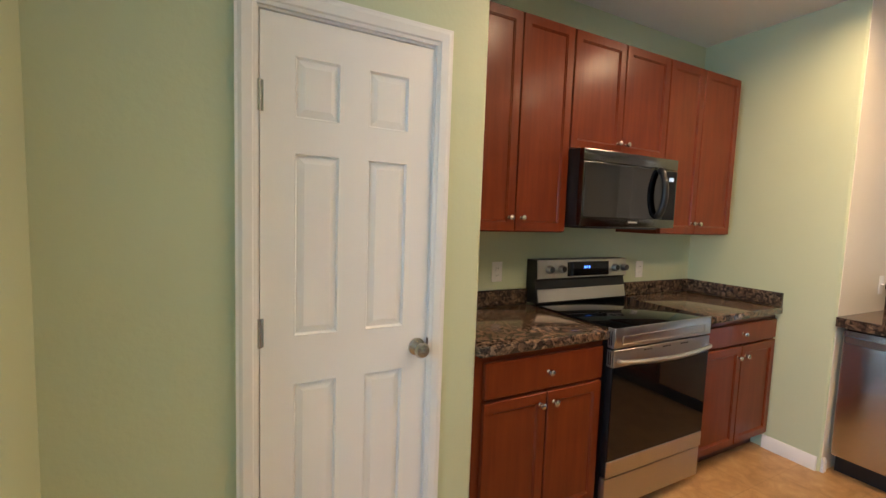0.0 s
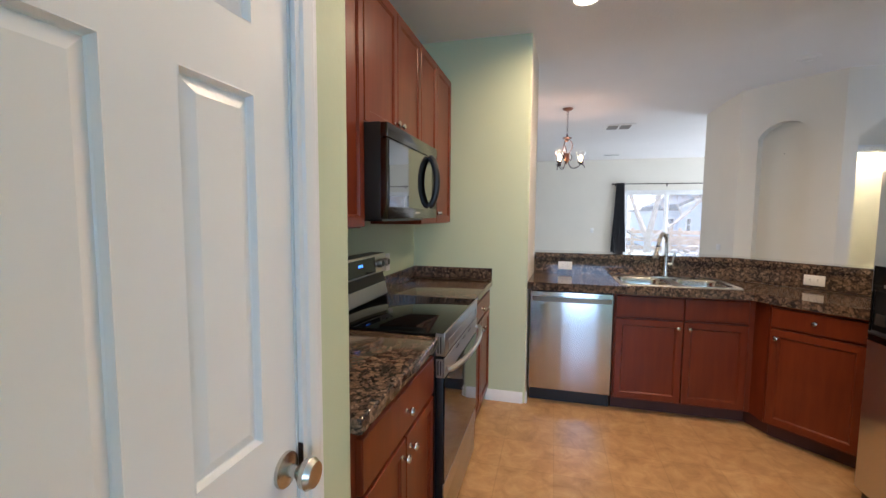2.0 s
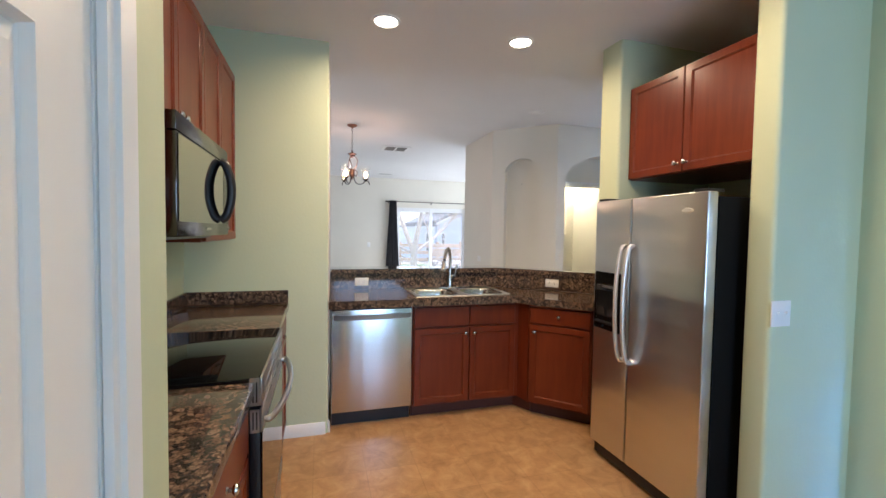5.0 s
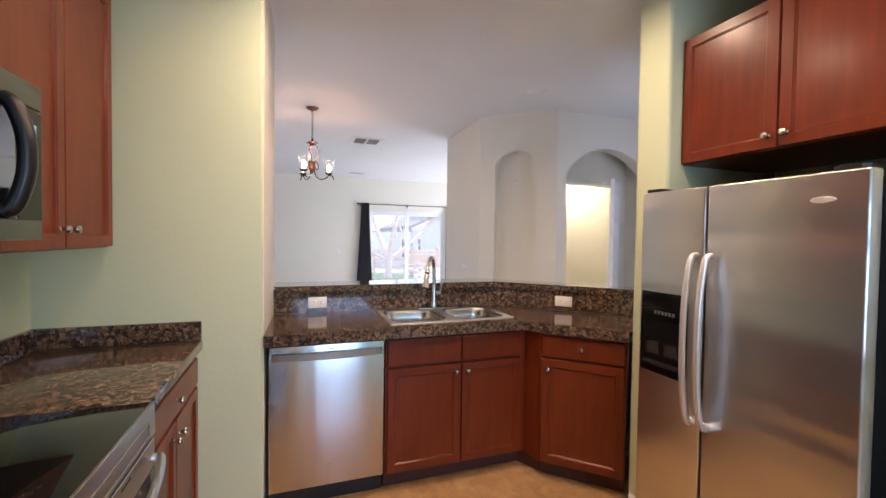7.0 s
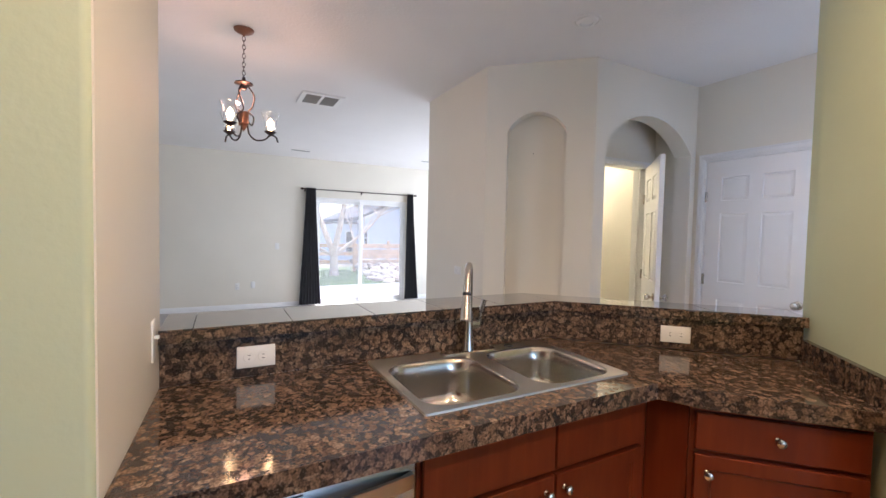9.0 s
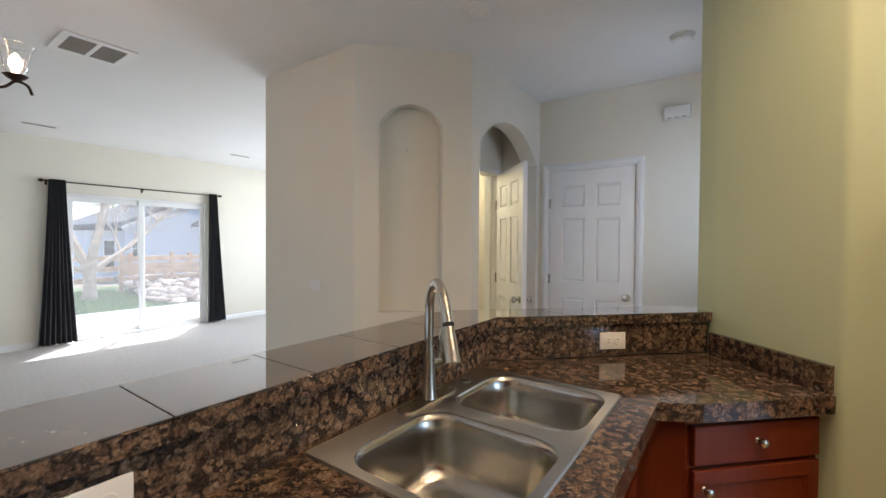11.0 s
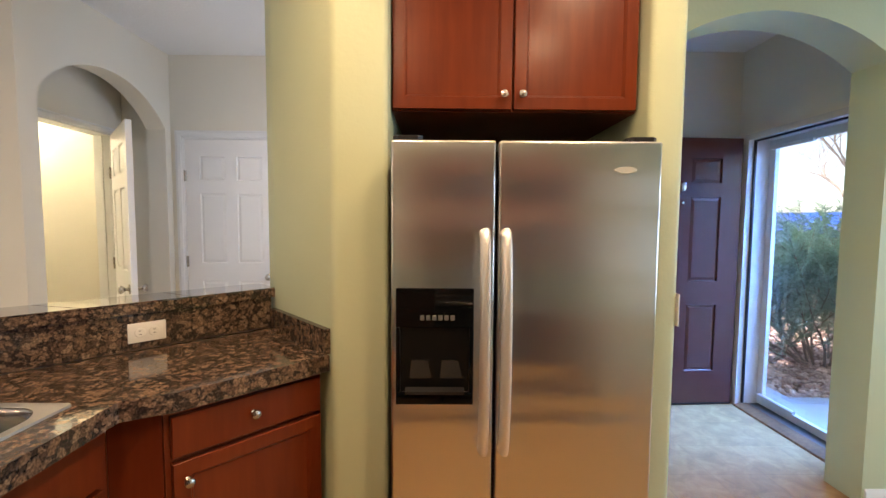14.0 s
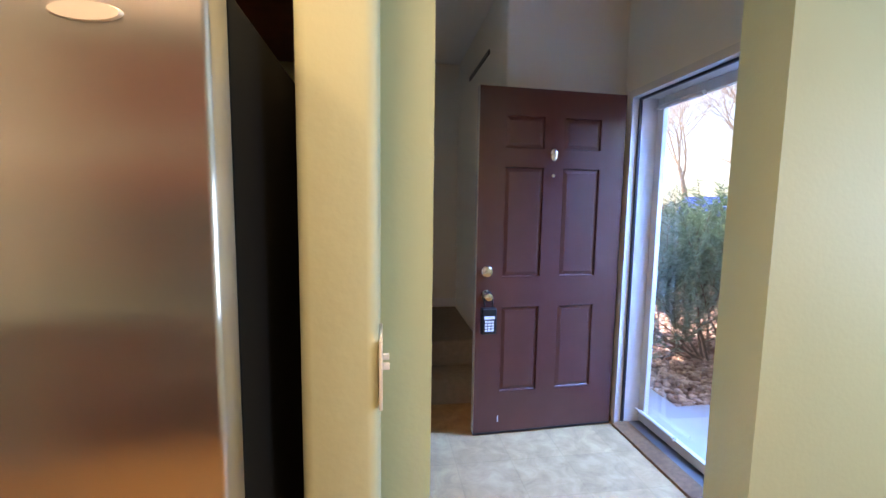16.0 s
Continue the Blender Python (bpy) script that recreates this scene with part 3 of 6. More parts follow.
cabinet("sink_cabinet", "cherry sink base cabinet with two doors", 0.885, 0.10, 0.895, 0.50,
        [("drawer_front", 0.010, 0.448, 0.715, 0.865, []), ("drawer_front", 0.455, 0.845, 0.715, 0.865, []),
         ("door", 0.010, 0.448, 0.115, 0.70, [(0.415, 0.655)]), ("door", 0.455, 0.845, 0.115, 0.70, [(0.488, 0.655)])],
        facing(3.045, 0.507, -90), BASE, True)
cabinet("corner_cabinet", "cherry corner base cabinet set at an angle", 0.475, 0.10, 0.895, 0.42,
        [("drawer", 0.015, 0.465, 0.745, 0.865, [(0.235, 0.81)]), ("door", 0.015, 0.465, 0.115, 0.73, [(0.050, 0.675)])],
        facing(2.905, -0.400, -135), BASE, True)
structure("trim", prism(bmesh.new(), [(3.043, -0.376), (2.907, -0.398), (2.96, -0.46), (3.06, -0.44)], "z", 0.10, 0.885), CHERRY, "cherry filler strip between the cabinets")
# toe-kick filler, its shade likewise in the colour
structure("trim", prism(bmesh.new(), [(3.112, -0.372), (2.957, -0.452), (2.99, -0.49), (3.14, -0.43)], "z", 0.0, 0.10), CHERRY_SHADED)

cabinet("wall_cabinet", "tall cherry wall cabinet above the counter", 0.690, 1.375, 2.40, 0.30,
        [("door", 0.004, 0.365, 1.380, 2.395, [(0.333, 1.445)]), ("door", 0.371, 0.686, 1.380, 2.395, [(0.405, 1.445)])],
        facing(0.727, 1.72, 0), WALLC)
cabinet("wall_cabinet", "short cherry wall cabinet above the microwave", 0.748, 1.805, 2.40, 0.30,
        [("door", 0.004, 0.372, 1.810, 2.395, [(0.342, 1.865)]), ("door", 0.378, 0.744, 1.810, 2.395, [(0.408, 1.865)])],
        facing(1.418, 1.72, 0), WALLC)
cabinet("wall_cabinet", "tall cherry wall cabinet beside the microwave", 0.718, 1.375, 2.40, 0.30,
        [("door", 0.004, 0.332, 1.380, 2.395, [(0.300, 1.445)]), ("door", 0.338, 0.714, 1.380, 2.395, [(0.366, 1.445)])],
        facing(2.167, 1.72, 0), WALLC)
cabinet("wall_cabinet", "cherry cabinet hung above the fridge", 0.880, 1.805, 2.41, 0.60,
        [("door", 0.004, 0.430, 1.810, 2.405, [(0.400, 1.859)]), ("door", 0.437, 0.876, 1.810, 2.405, [(0.465, 1.859)])],
        facing(2.322, -0.815, 180), WALLC)

# worktops
GR = "granite worktops"
w = thing("worktop", "brown granite worktop beside the range", "worktop", GR)
part("top", boxed(0.727, 1.437, 1.388, YB - 0.001, 0.897, 0.94, 0.006, 3), STONE, w)
part("backsplash", boxed(0.729, 1.437, YB - 0.022, YB - 0.001, 0.9405, 1.03, 0.003, 1), STONE, w)
w = thing("worktop", "brown granite worktop against the green wall", "worktop", GR)
part("top", boxed(2.180, XA - 0.001, 1.388, YB - 0.001, 0.897, 0.94, 0.006, 3), STONE, w)
part("backsplash", boxed(2.180, XA - 0.023, YB - 0.022, YB - 0.001, 0.9405, 1.03, 0.003, 1), STONE, w)
part("side_splash", boxed(XA - 0.022, XA - 0.001, 1.392, YB - 0.001, 0.9405, 1.03, 0.003, 1), STONE, w)
w = thing("worktop", "brown granite worktop round the sink", "worktop", GR)
bm = bmesh.new()
box(bm, 3.535, 3.578, -0.285, 0.45, 0.897, 0.94)
prism(bm, [(2.97, 1.127), (2.97, -0.33), (3.095, -0.285), (3.095, 0.45), (3.535, 0.45), (3.578, 0.45), (3.578, 1.1055), (2.997, 1.1255)], "z", 0.885, 0.94, 0.006, 2, only={0})
prism(bm, [(2.97, -0.33), (2.86, -0.388), (2.528, -0.708), (2.872, -1.088), (3.578, -0.40), (3.578, -0.285), (3.095, -0.285)], "z", 0.885, 0.94, 0.006, 2, only={0, 1})
part("top", bm, STONE, w)
bm = bmesh.new()
prism(bm, [(3.578, 1.1055), (3.578, -0.405), (2.884, -1.098), (2.90, -1.118), (3.60, -0.414), (3.60, 1.1050)], "z", 0.9405, 1.074)
part("backsplash", bm, STONE, w)
part("side_splash", prism(bmesh.new(), [(2.530, -0.728), (2.866, -1.086), (2.881, -1.070), (2.545, -0.712)], "z", 0.9405, 1.03), STONE, w)
structure("wall_knee", prism(bmesh.new(), [(3.601, 1.10), (3.601, -0.414), (2.902, -1.119), (2.965, -1.185), (3.715, -0.45), (3.715, 1.10)], "z", 0, 1.074), CREAM, "cream half wall under the granite bar")
bar = thing("breakfast_bar", "raised bar of polished brown granite tiles", "bar")
part("slab", prism(bmesh.new(), [(3.552, 1.105), (3.552, -0.413), (2.868, -1.099), (2.992, -1.223), (3.81, -0.425), (3.81, 1.105)], "z", 1.0745, 1.1095), STONE, bar)
cuts = [1.106, 1.019, 0.734, 0.449, 0.164, -0.121]
for a, b in zip(cuts, cuts[1:]):
    part("tile", boxed(3.5505, 3.812, b + 0.001, a - 0.001, 1.110, 1.116, 0.0012, 1), BAR_STONE, bar)
part("tile", prism(bmesh.new(), [(3.5505, -0.122), (3.5505, -0.4125), (3.812, -0.4245), (3.812, -0.122)], "z", 1.110, 1.116, 0.0012, 1), BAR_STONE, bar)
for k in range(3):
    def mixp(p, q, t):
        return (p[0] + (q[0] - p[0]) * t, p[1] + (q[1] - p[1]) * t)
    n_a, n_b, f_a, f_b = (3.5505, -0.4145), (2.868, -1.0975), (3.811, -0.4265), (2.992, -1.2245)
    t0, t1 = k / 3 + 0.002 * (k > 0), (k + 1) / 3 - 0.002 * (k < 2)
    part("tile", prism(bmesh.new(), [mixp(n_a, n_b, t0), mixp(n_a, n_b, t1), mixp(f_a, f_b, t1), mixp(f_a, f_b, t0)], "z", 1.110, 1.116, 0.0012, 1), BAR_STONE, bar)

# range
s = thing("range", "stainless electric range with black glass top", "stove", at=pose(0.030, 0.024, 0))
part("body", boxed(1.414, 2.144, 1.385, 1.993, 0.05, 0.925), NIGHT, s, "black range sides")
for fx in (1.46, 2.09):
    part("foot", lathe(bmesh.new(), [(0.018, 0.0), (0.018, 0.012), (0.009, 0.015), (0.009, 0.049)], pose(fx, 1.42, 0), 12), NIGHT, s)
part("cooktop", boxed(1.412, 2.148, 1.350, 1.905, 0.930, 0.9505, 0.002, 2), BLACKGLASS, s, "black ceramic glass cooktop")
trim = part("front_trim", boxed(1.410, 2.150, 1.341, 1.3495, 0.858, 0.952, 0.0018, 2), STEEL, s, "flat stainless control-panel trim")
part("side_trim", boxed(1.410, 1.4135, 1.350, 1.380, 0.858, 0.952, 0.001, 1), STEEL, s)
bm = bmesh.new()
for a in ((1.462, 2.098, 0.868, 0.876), (1.462, 2.098, 0.908, 0.914), (1.462, 1.470, 0.8762, 0.9078), (2.090, 2.098, 0.8762, 0.9078)):
    box(bm, a[0], a[1], 1.3375, 1.3408, a[2], a[3], 0.001, 1)
part("trim_frame", bm, STEEL, s, "raised rectangle on the trim")
od = part("oven_door", boxed(1.414, 2.146, 1.348, 1.383, 0.226, 0.848, 0.004, 2), NIGHT, s, "black oven door")
part("band", boxed(1.4125, 2.1475, 1.3415, 1.3478, 0.767, 0.848, 0.002, 1), STEEL, od, "stainless band")
part("band", boxed(1.4125, 2.1475, 1.3415, 1.3478, 0.228, 0.309, 0.002, 1), STEEL, od, "stainless band")
part("glass", boxed(1.4135, 2.1465, 1.3412, 1.3478, 0.311, 0.765, 0.002, 1), BLACKGLASS, od, "black oven window")
part("side_trim", boxed(1.4105, 1.4138, 1.350, 1.380, 0.767, 0.846, 0.001, 1), STEEL, od)
for gz0, gz1 in ((0.870, 0.938), (0.778, 0.838)):
    for gy in (1.356, 1.367):
        part("groove", boxed(1.4092 if gz0 > 0.8 else 1.4097, 1.4104, gy, gy + 0.005, gz0, gz1), SLOT, od)
for vx in (1.62, 1.76, 1.90):
    for k in range(3):
        part("vent_slot", boxed(vx + k * 0.022, vx + 0.015 + k * 0.022, 1.3408, 1.3416, 0.828, 0.835), SLOT, od)
pts = curve_pts([(1.440, 1.340, 0.800), (1.452, 1.316, 0.800), (1.60, 1.290, 0.797), (1.78, 1.281, 0.796), (1.96, 1.290, 0.797), (2.108, 1.316, 0.800), (2.120, 1.340, 0.800)], 6)
part("handle", tube(bmesh.new(), pts, 0.0115, 10), STEEL, od, "bowed stainless bar handle")
part("oven_drawer", boxed(1.414, 2.146, 1.347, 1.383, 0.058, 0.219, 0.004, 2), STEEL, s)
bm = prism(bmesh.new(), [(1.897, 0.951), (1.892, 0.965), (1.922, 1.085), (1.902, 1.10), (1.912, 1.205), (1.995, 1.205), (1.995, 0.951)], "x", 1.410, 2.150, 0.003, 2, only={0, 1, 2, 3, 4})
bg = part("backguard", bm, NIGHT, s)
part("panel", prism(bmesh.new(), [(1.898, 1.098), (1.905, 1.204), (1.913, 1.204), (1.907, 1.098)], "x", 1.414, 2.146), STEEL, bg, "stainless control panel")
part("band", prism(bmesh.new(), [(1.888, 0.962), (1.903, 1.033), (1.913, 1.033), (1.898, 0.962)], "x", 1.420, 2.140), STEEL, bg, "stainless band")
part("display", prism(bmesh.new(), [(1.8955, 1.106), (1.9015, 1.192), (1.907, 1.192), (1.901, 1.106)], "x", 1.640, 1.985), BLACKGLASS, bg)
bm = bmesh.new()
for i, cx in enumerate((1.775, 1.792, 1.812)):
    box(bm, cx, cx + 0.008, 1.8970, 1.9005, 1.152, 1.166)
part("clock", bm, BLUE_LED, bg, "small lit blue digits")
TILT = Matrix.Rotation(radians(86), 4, "X")
for kx in (1.498, 1.590, 2.035, 2.120):
    kn = part("knob", lathe(bmesh.new(), [(0.0, 0.030), (0.019, 0.029), (0.023, 0.024), (0.024, 0.0), (0.0, 0.0)], TILT, 20), STEEL, bg, "steel control knob")
    put(kn, kx, 1.901, 1.150)
    part("face", lathe(bmesh.new(), [(0.0, 0.0325), (0.016, 0.0322), (0.018, 0.0295)], TILT, 20), NIGHT, kn, "black knob face")

# microwave
m = thing("microwave", "slate grey over-the-range microwave under a cabinet", "microwave")
part("body", boxed(1.422, 2.150, 1.635, 2.0, 1.412, 1.803, 0.004, 2), NIGHT, m)
part("vent_grille", boxed(1.50, 2.08, 1.66, 1.90, 1.402, 1.4115), NIGHT, m)
part("top_band", boxed(1.422, 2.150, 1.602, 1.634, 1.741, 1.800, 0.003, 2), SLATE, m, "slate grey vent band")
md = part("door", boxed(1.422, 2.150, 1.602, 1.634, 1.414, 1.738, 0.003, 2), SLATE, m, "glossy slate grey door")
part("window", boxed(1.432, 2.040, 1.5990, 1.6018, 1.462, 1.732, 0.001, 1), MIRRORGLASS, md, "dark mirror-like glass")
part("control_panel", boxed(2.043, 2.140, 1.5990, 1.6018, 1.462, 1.732, 0.001, 1), BLACKGLASS, md)
part("display", boxed(2.075, 2.115, 1.5980, 1.5990, 1.676, 1.698), glow("pale_display", (0.35, 0.45, 0.6), 0.35), md, "small lit display")
part("logo", boxed(1.765, 1.835, 1.6005, 1.6022, 1.436, 1.445), NICKEL, md)
pts = curve_pts([(1.985, 1.598, 1.478), (1.985, 1.578, 1.494), (1.986, 1.560, 1.55), (1.986, 1.555, 1.605), (1.986, 1.560, 1.66), (1.985, 1.578, 1.716), (1.985, 1.598, 1.732)], 6)
part("handle", tube(bmesh.new(), pts, 0.018, 12), NIGHT, md, "bowed black handle")

# fridge
f = thing("refrigerator", "stainless side-by-side refrigerator with black sides", "refrigerator")
part("body", boxed(1.482, 2.290, -1.40, -0.605, 0.03, 1.630, 0.004, 2), mat("matt_black_cabinet", (0.0025, 0.0025, 0.0025), 0.7, Specular_IOR_Level=0.15), f, "black cabinet")
part("grille", boxed(1.490, 2.282, -0.60, -0.565, 0.015, 0.085, 0.003, 1), NIGHT, f)
R = part("fridge_door", boxed(1.480, 1.970, -0.600, -0.537, 0.095, 1.652, 0.008, 4), STEEL_F, f)
F = part("freezer_door", boxed(1.980, 2.294, -0.600, -0.537, 0.095, 1.652, 0.008, 4), STEEL_F, f)
part("logo", lathe(bmesh.new(), [(0.0, 0.003), (0.030, 0.003), (0.033, 0.0), (0.0, 0.0)], Matrix.Translation((1.592, -0.5365, 1.566)) @ Matrix.Diagonal((1.05, 1, 0.30, 1)) @ Matrix.Rotation(radians(-90), 4, "X"), 28), SATIN, R, "oval bright maker's badge")
for hx, dr in ((2.013, F), (1.950, R)):
    pts = curve_pts([(hx, -0.536, 0.70), (hx, -0.505, 0.72), (hx, -0.482, 0.85), (hx, -0.475, 1.03), (hx, -0.482, 1.21), (hx, -0.505, 1.355), (hx, -0.536, 1.378)], 6)
    part("handle", tube(bmesh.new(), pts, 0.0175, 14, flat=0.7), SATIN, dr, "long bowed satin handle")
bm = bmesh.new()
box(bm, 2.042, 2.279, -0.5365, -0.532, 1.085, 1.206, 0.002, 1)
disp = part("dispenser", bm, BLACKGLASS, F, "glossy black ice and water dispenser")
for nm_, a_ in (("side_frame", (2.042, 2.054, 0.885, 1.0845)), ("side_frame", (2.267, 2.279, 0.885, 1.0845)), ("lower_frame", (2.042, 2.279, 0.845, 0.8845))):
    part(nm_, boxed(a_[0], a_[1], -0.5365, -0.531, a_[2], a_[3], 0.001, 1), BLACKGLASS, disp)
part("recess", boxed(2.0545, 2.2665, -0.5369, -0.5361, 0.885, 1.085), mat("recess_black", (0.002, 0.002, 0.002), 0.5, Specular_IOR_Level=0.2), disp)
part("tray", prism(bmesh.new(), [(-0.531, 0.886), (-0.512, 0.884), (-0.512, 0.893), (-0.531, 0.901)], "x", 2.07, 2.25), NIGHT, disp)
for px in (2.112, 2.205):
    part("paddle", prism(bmesh.new(), [(px - 0.036, 0.930), (px + 0.034, 0.930), (px + 0.026, 0.985), (px - 0.024, 0.985)], "y", -0.5355, -0.526, 0.003, 1), mat("grey_paddle", (0.026, 0.026, 0.026), 0.25), disp, "grey dispenser paddle")
for i in range(6):
    part("button", boxed(2.100 + i * 0.0185, 2.113 + i * 0.0185, -0.532, -0.530, 1.108, 1.124, 0.001, 1), mat("grey_button", (0.12, 0.12, 0.12), 0.4) if i == 0 else bpy.data.materials["grey_button"], disp)
for hx in (1.535, 2.245):
    part("hinge_cap", prism(bmesh.new(), [(hx - 0.045, -0.56), (hx - 0.03, -0.545), (hx + 0.03, -0.545), (hx + 0.045, -0.56), (hx + 0.03, -0.66), (hx - 0.03, -0.66)], "z", 1.6525, 1.666), NIGHT, f)

# dishwasher
d = thing("dishwasher", "stainless dishwasher between wall and sink cabinet", "dishwasher")
part("body", boxed(3.062, 3.55, 0.518, 1.102, 0.10, 0.880), NIGHT, d)
dd = part("door", boxed(3.030, 3.061, 0.516, 1.106, 0.115, 0.868, 0.005, 3), STEEL_V, d)
bow = [(3.012 - 0.026 * (1 - ((k - 8) / 8) ** 2), 1.090 - 0.561 * k / 16) for k in range(17)]
part("handle", prism(bmesh.new(), [(3.0295, 1.090), *bow, (3.0295, 0.529), *[(x + 0.010, y) for x, y in bow[-2:0:-1]]], "z", 0.797, 0.832, 0.003, 2), STEEL, dd, "curved stainless handle")
part("badge", lathe(bmesh.new(), [(0.0, 0.002), (0.013, 0.002), (0.014, 0.0), (0.0, 0.0)], Matrix.Translation((3.0298, 0.80, 0.215)) @ Matrix.Rotation(radians(-90), 4, "Y"), 20), NICKEL, dd)
part("badge", boxed(3.0288, 3.0302, 0.785, 0.815, 0.840, 0.844), SLOT, dd)
part("toe_kick", boxed(3.100, 3.115, 0.518, 1.102, 0.0, 0.10), NIGHT, d)

# sink, built about its own outline
sk = thing("sink", "double-bowl stainless sink set in granite", "sink")
SX0, SX1, SY0, SY1, ST = 3.066, 3.562, -0.312, 0.475, 0.9455


def rounded(x0, x1, y0, y1, r, n=6):
    out = []
    for cx, cy, a in ((x1 - r, y1 - r, 0), (x0 + r, y1 - r, 90), (x0 + r, y0 + r, 180), (x1 - r, y0 + r, 270)):
        for i in range(n + 1):
            t = radians(a + 90 * i / n)
            out.append((cx + r * math.cos(t), cy + r * math.sin(t)))
    return out


def bowl(x0, x1, y0, y1):
    bm = bmesh.new()
    rings = []
    for inset, z in ((-0.006, ST - 0.001), (0.0, ST - 0.002), (0.005, ST - 0.007), (0.010, ST - 0.02), (0.015, ST - 0.06), (0.024, ST - 0.12), (0.034, ST - 0.145), (0.050, ST - 0.160), (0.075, ST - 0.168)):
        rings.append([bm.verts.new((x, y, z)) for x, y in rounded(x0 + inset, x1 - inset, y0 + inset, y1 - inset, max(0.03, 0.082 - inset * 0.3))])
    cx, cy = (x0 + x1) / 2, (y0 + y1) / 2
    rings.append([bm.verts.new((cx + (v.co.x - cx) * 0.35, cy + (v.co.y - cy) * 0.28, ST - 0.172)) for v in rings[-1]])
    for a, b in zip(rings, rings[1:]):
        for k in range(len(a)):
            bm.faces.new((a[k], a[(k + 1) % len(a)], b[(k + 1) % len(a)], b[k]))
    bm.faces.new(rings[-1])
    bmesh.ops.recalc_face_normals(bm, faces=bm.faces[:])
    bmesh.ops.reverse_faces(bm, faces=bm.faces[:])
    return bm


def deck():
    """The sink's flat rim as a sheet round two rounded holes, with a rolled outer lip."""
    bm = bmesh.new()
    holes = [rounded(3.092, 3.478, 0.108, 0.448, 0.082), rounded(3.092, 3.478, -0.282, 0.048, 0.082)]
    cells = [(SX0 + 0.006, SX1 - 0.006, 0.078, SY1 - 0.006), (SX0 + 0.006, SX1 - 0.006, SY0 + 0.006, 0.078)]
    for hole, (x0, x1, y0, y1) in zip(holes, cells):
        outer = []
        cx, cy = sum(p[0] for p in hole) / len(hole), sum(p[1] for p in hole) / len(hole)
        n = len(hole)
        for i, (x, y) in enumerate(hole):
            q, k = divmod(i, n // 4)
            lx, ly = (x1, x0, x0, x1)[q], (y1, y1, y0, y0)[q]
            half = (n // 4 - 1) / 2
            if k == half:
                outer.append((lx, ly))
            elif (k < half) == (q % 2 == 0):
                outer.append((lx, y))
            else:
                outer.append((x, ly))
        hv = [bm.verts.new((*p, ST)) for p in hole]
        ov = [bm.verts.new((*p, ST)) for p in outer]
        for i in range(n):
            bm.faces.new((ov[i], ov[(i + 1) % n], hv[(i + 1) % n], hv[i]))
    bmesh.ops.remove_doubles(bm, verts=bm.verts[:], dist=1e-5)
    return bm


part("rim", deck(), SINK_RIM, sk, smooth=None)
lip = bmesh.new()
o = rounded(SX0, SX1, SY0, SY1, 0.012, 3)
i_ = rounded(SX0 + 0.008, SX1 - 0.008, SY0 + 0.008, SY1 - 0.008, 0.006, 3)
ra = [lip.verts.new((*p, 0.9402)) for p in o]
rb = [lip.verts.new((p[0], p[1], ST + 0.0005)) for p in rounded(SX0 + 0.002, SX1 - 0.002, SY0 + 0.002, SY1 - 0.002, 0.011, 3)]
rc = [lip.verts.new((*p, ST + 0.0008)) for p in i_]
for A, B in ((ra, rb), (rb, rc)):
    for k in range(len(A)):
        lip.faces.new((A[k], A[(k + 1) % len(A)], B[(k + 1) % len(A)], B[k]))
part("lip", lip, SINK_RIM, sk)
part("bowl", bowl(3.092, 3.478, 0.108, 0.448), SINK, sk)
part("bowl", bowl(3.092, 3.478, -0.282, 0.048), SINK, sk)
for dy in (0.278, -0.117):
    part("drain", lathe(bmesh.new(), [(0.0, 0.0), (0.025, 0.001), (0.030, 0.004), (0.044, 0.005), (0.046, 0.001)], pose(3.285, dy, ST - 0.172), 24), CHROME, sk, "round metal drain")
part("hole_cover", lathe(bmesh.new(), [(0.0, 0.006), (0.016, 0.005), (0.020, 0.0)], pose(3.52, -0.13, ST), 18), SLOT, sk)

# faucet
fa = thing("faucet", "tall gooseneck pull-down faucet in brushed nickel", "faucet", at=pose(3.520, 0.070, ST))
part("deck_plate", prism(bmesh.new(), rounded(-0.027, 0.027, -0.125, 0.125, 0.0265), "z", 0.0, 0.006), NICKEL, fa)
part("base", lathe(bmesh.new(), [(0.0, 0.0), (0.026, 0.008), (0.024, 0.016), (0.018, 0.10), (0.016, 0.16), (0.0, 0.16)], None, 20), NICKEL, fa)
DX, DY = -0.82, 0.575
gp = [(0, 0, 0.10), (0, 0, 0.25), (0.010 * DX, 0.010 * DY, 0.305), (0.044 * DX, 0.044 * DY, 0.345), (0.092 * DX, 0.092 * DY, 0.345), (0.136 * DX, 0.136 * DY, 0.303), (0.158 * DX, 0.158 * DY, 0.256)]
part("spout", tube(bmesh.new(), curve_pts(gp, 8), 0.0135, 14), NICKEL, fa)
sp = Matrix.Translation((0.158 * DX, 0.158 * DY, 0.256)) @ Vector((0.36 * DX, 0.36 * DY, -1)).to_track_quat("Z", "Y").to_matrix().to_4x4()
part("collar", lathe(bmesh.new(), [(0.0145, -0.002), (0.0155, 0.0), (0.0155, 0.006), (0.0145, 0.008)], sp, 18), NIGHT, fa, "thin black ring")
part("spray_head", lathe(bmesh.new(), [(0.0135, 0.006), (0.0155, 0.025), (0.021, 0.088), (0.022, 0.098), (0.018, 0.101), (0.0, 0.101)], sp, 20), NICKEL, fa)
part("hub", lathe(bmesh.new(), [(0.0, 0.0), (0.016, 0.002), (0.016, 0.038), (0.0, 0.042)], Matrix.Translation((0, -0.008, 0.105)) @ Matrix.Rotation(radians(90), 4, "X"), 16), NICKEL, fa)
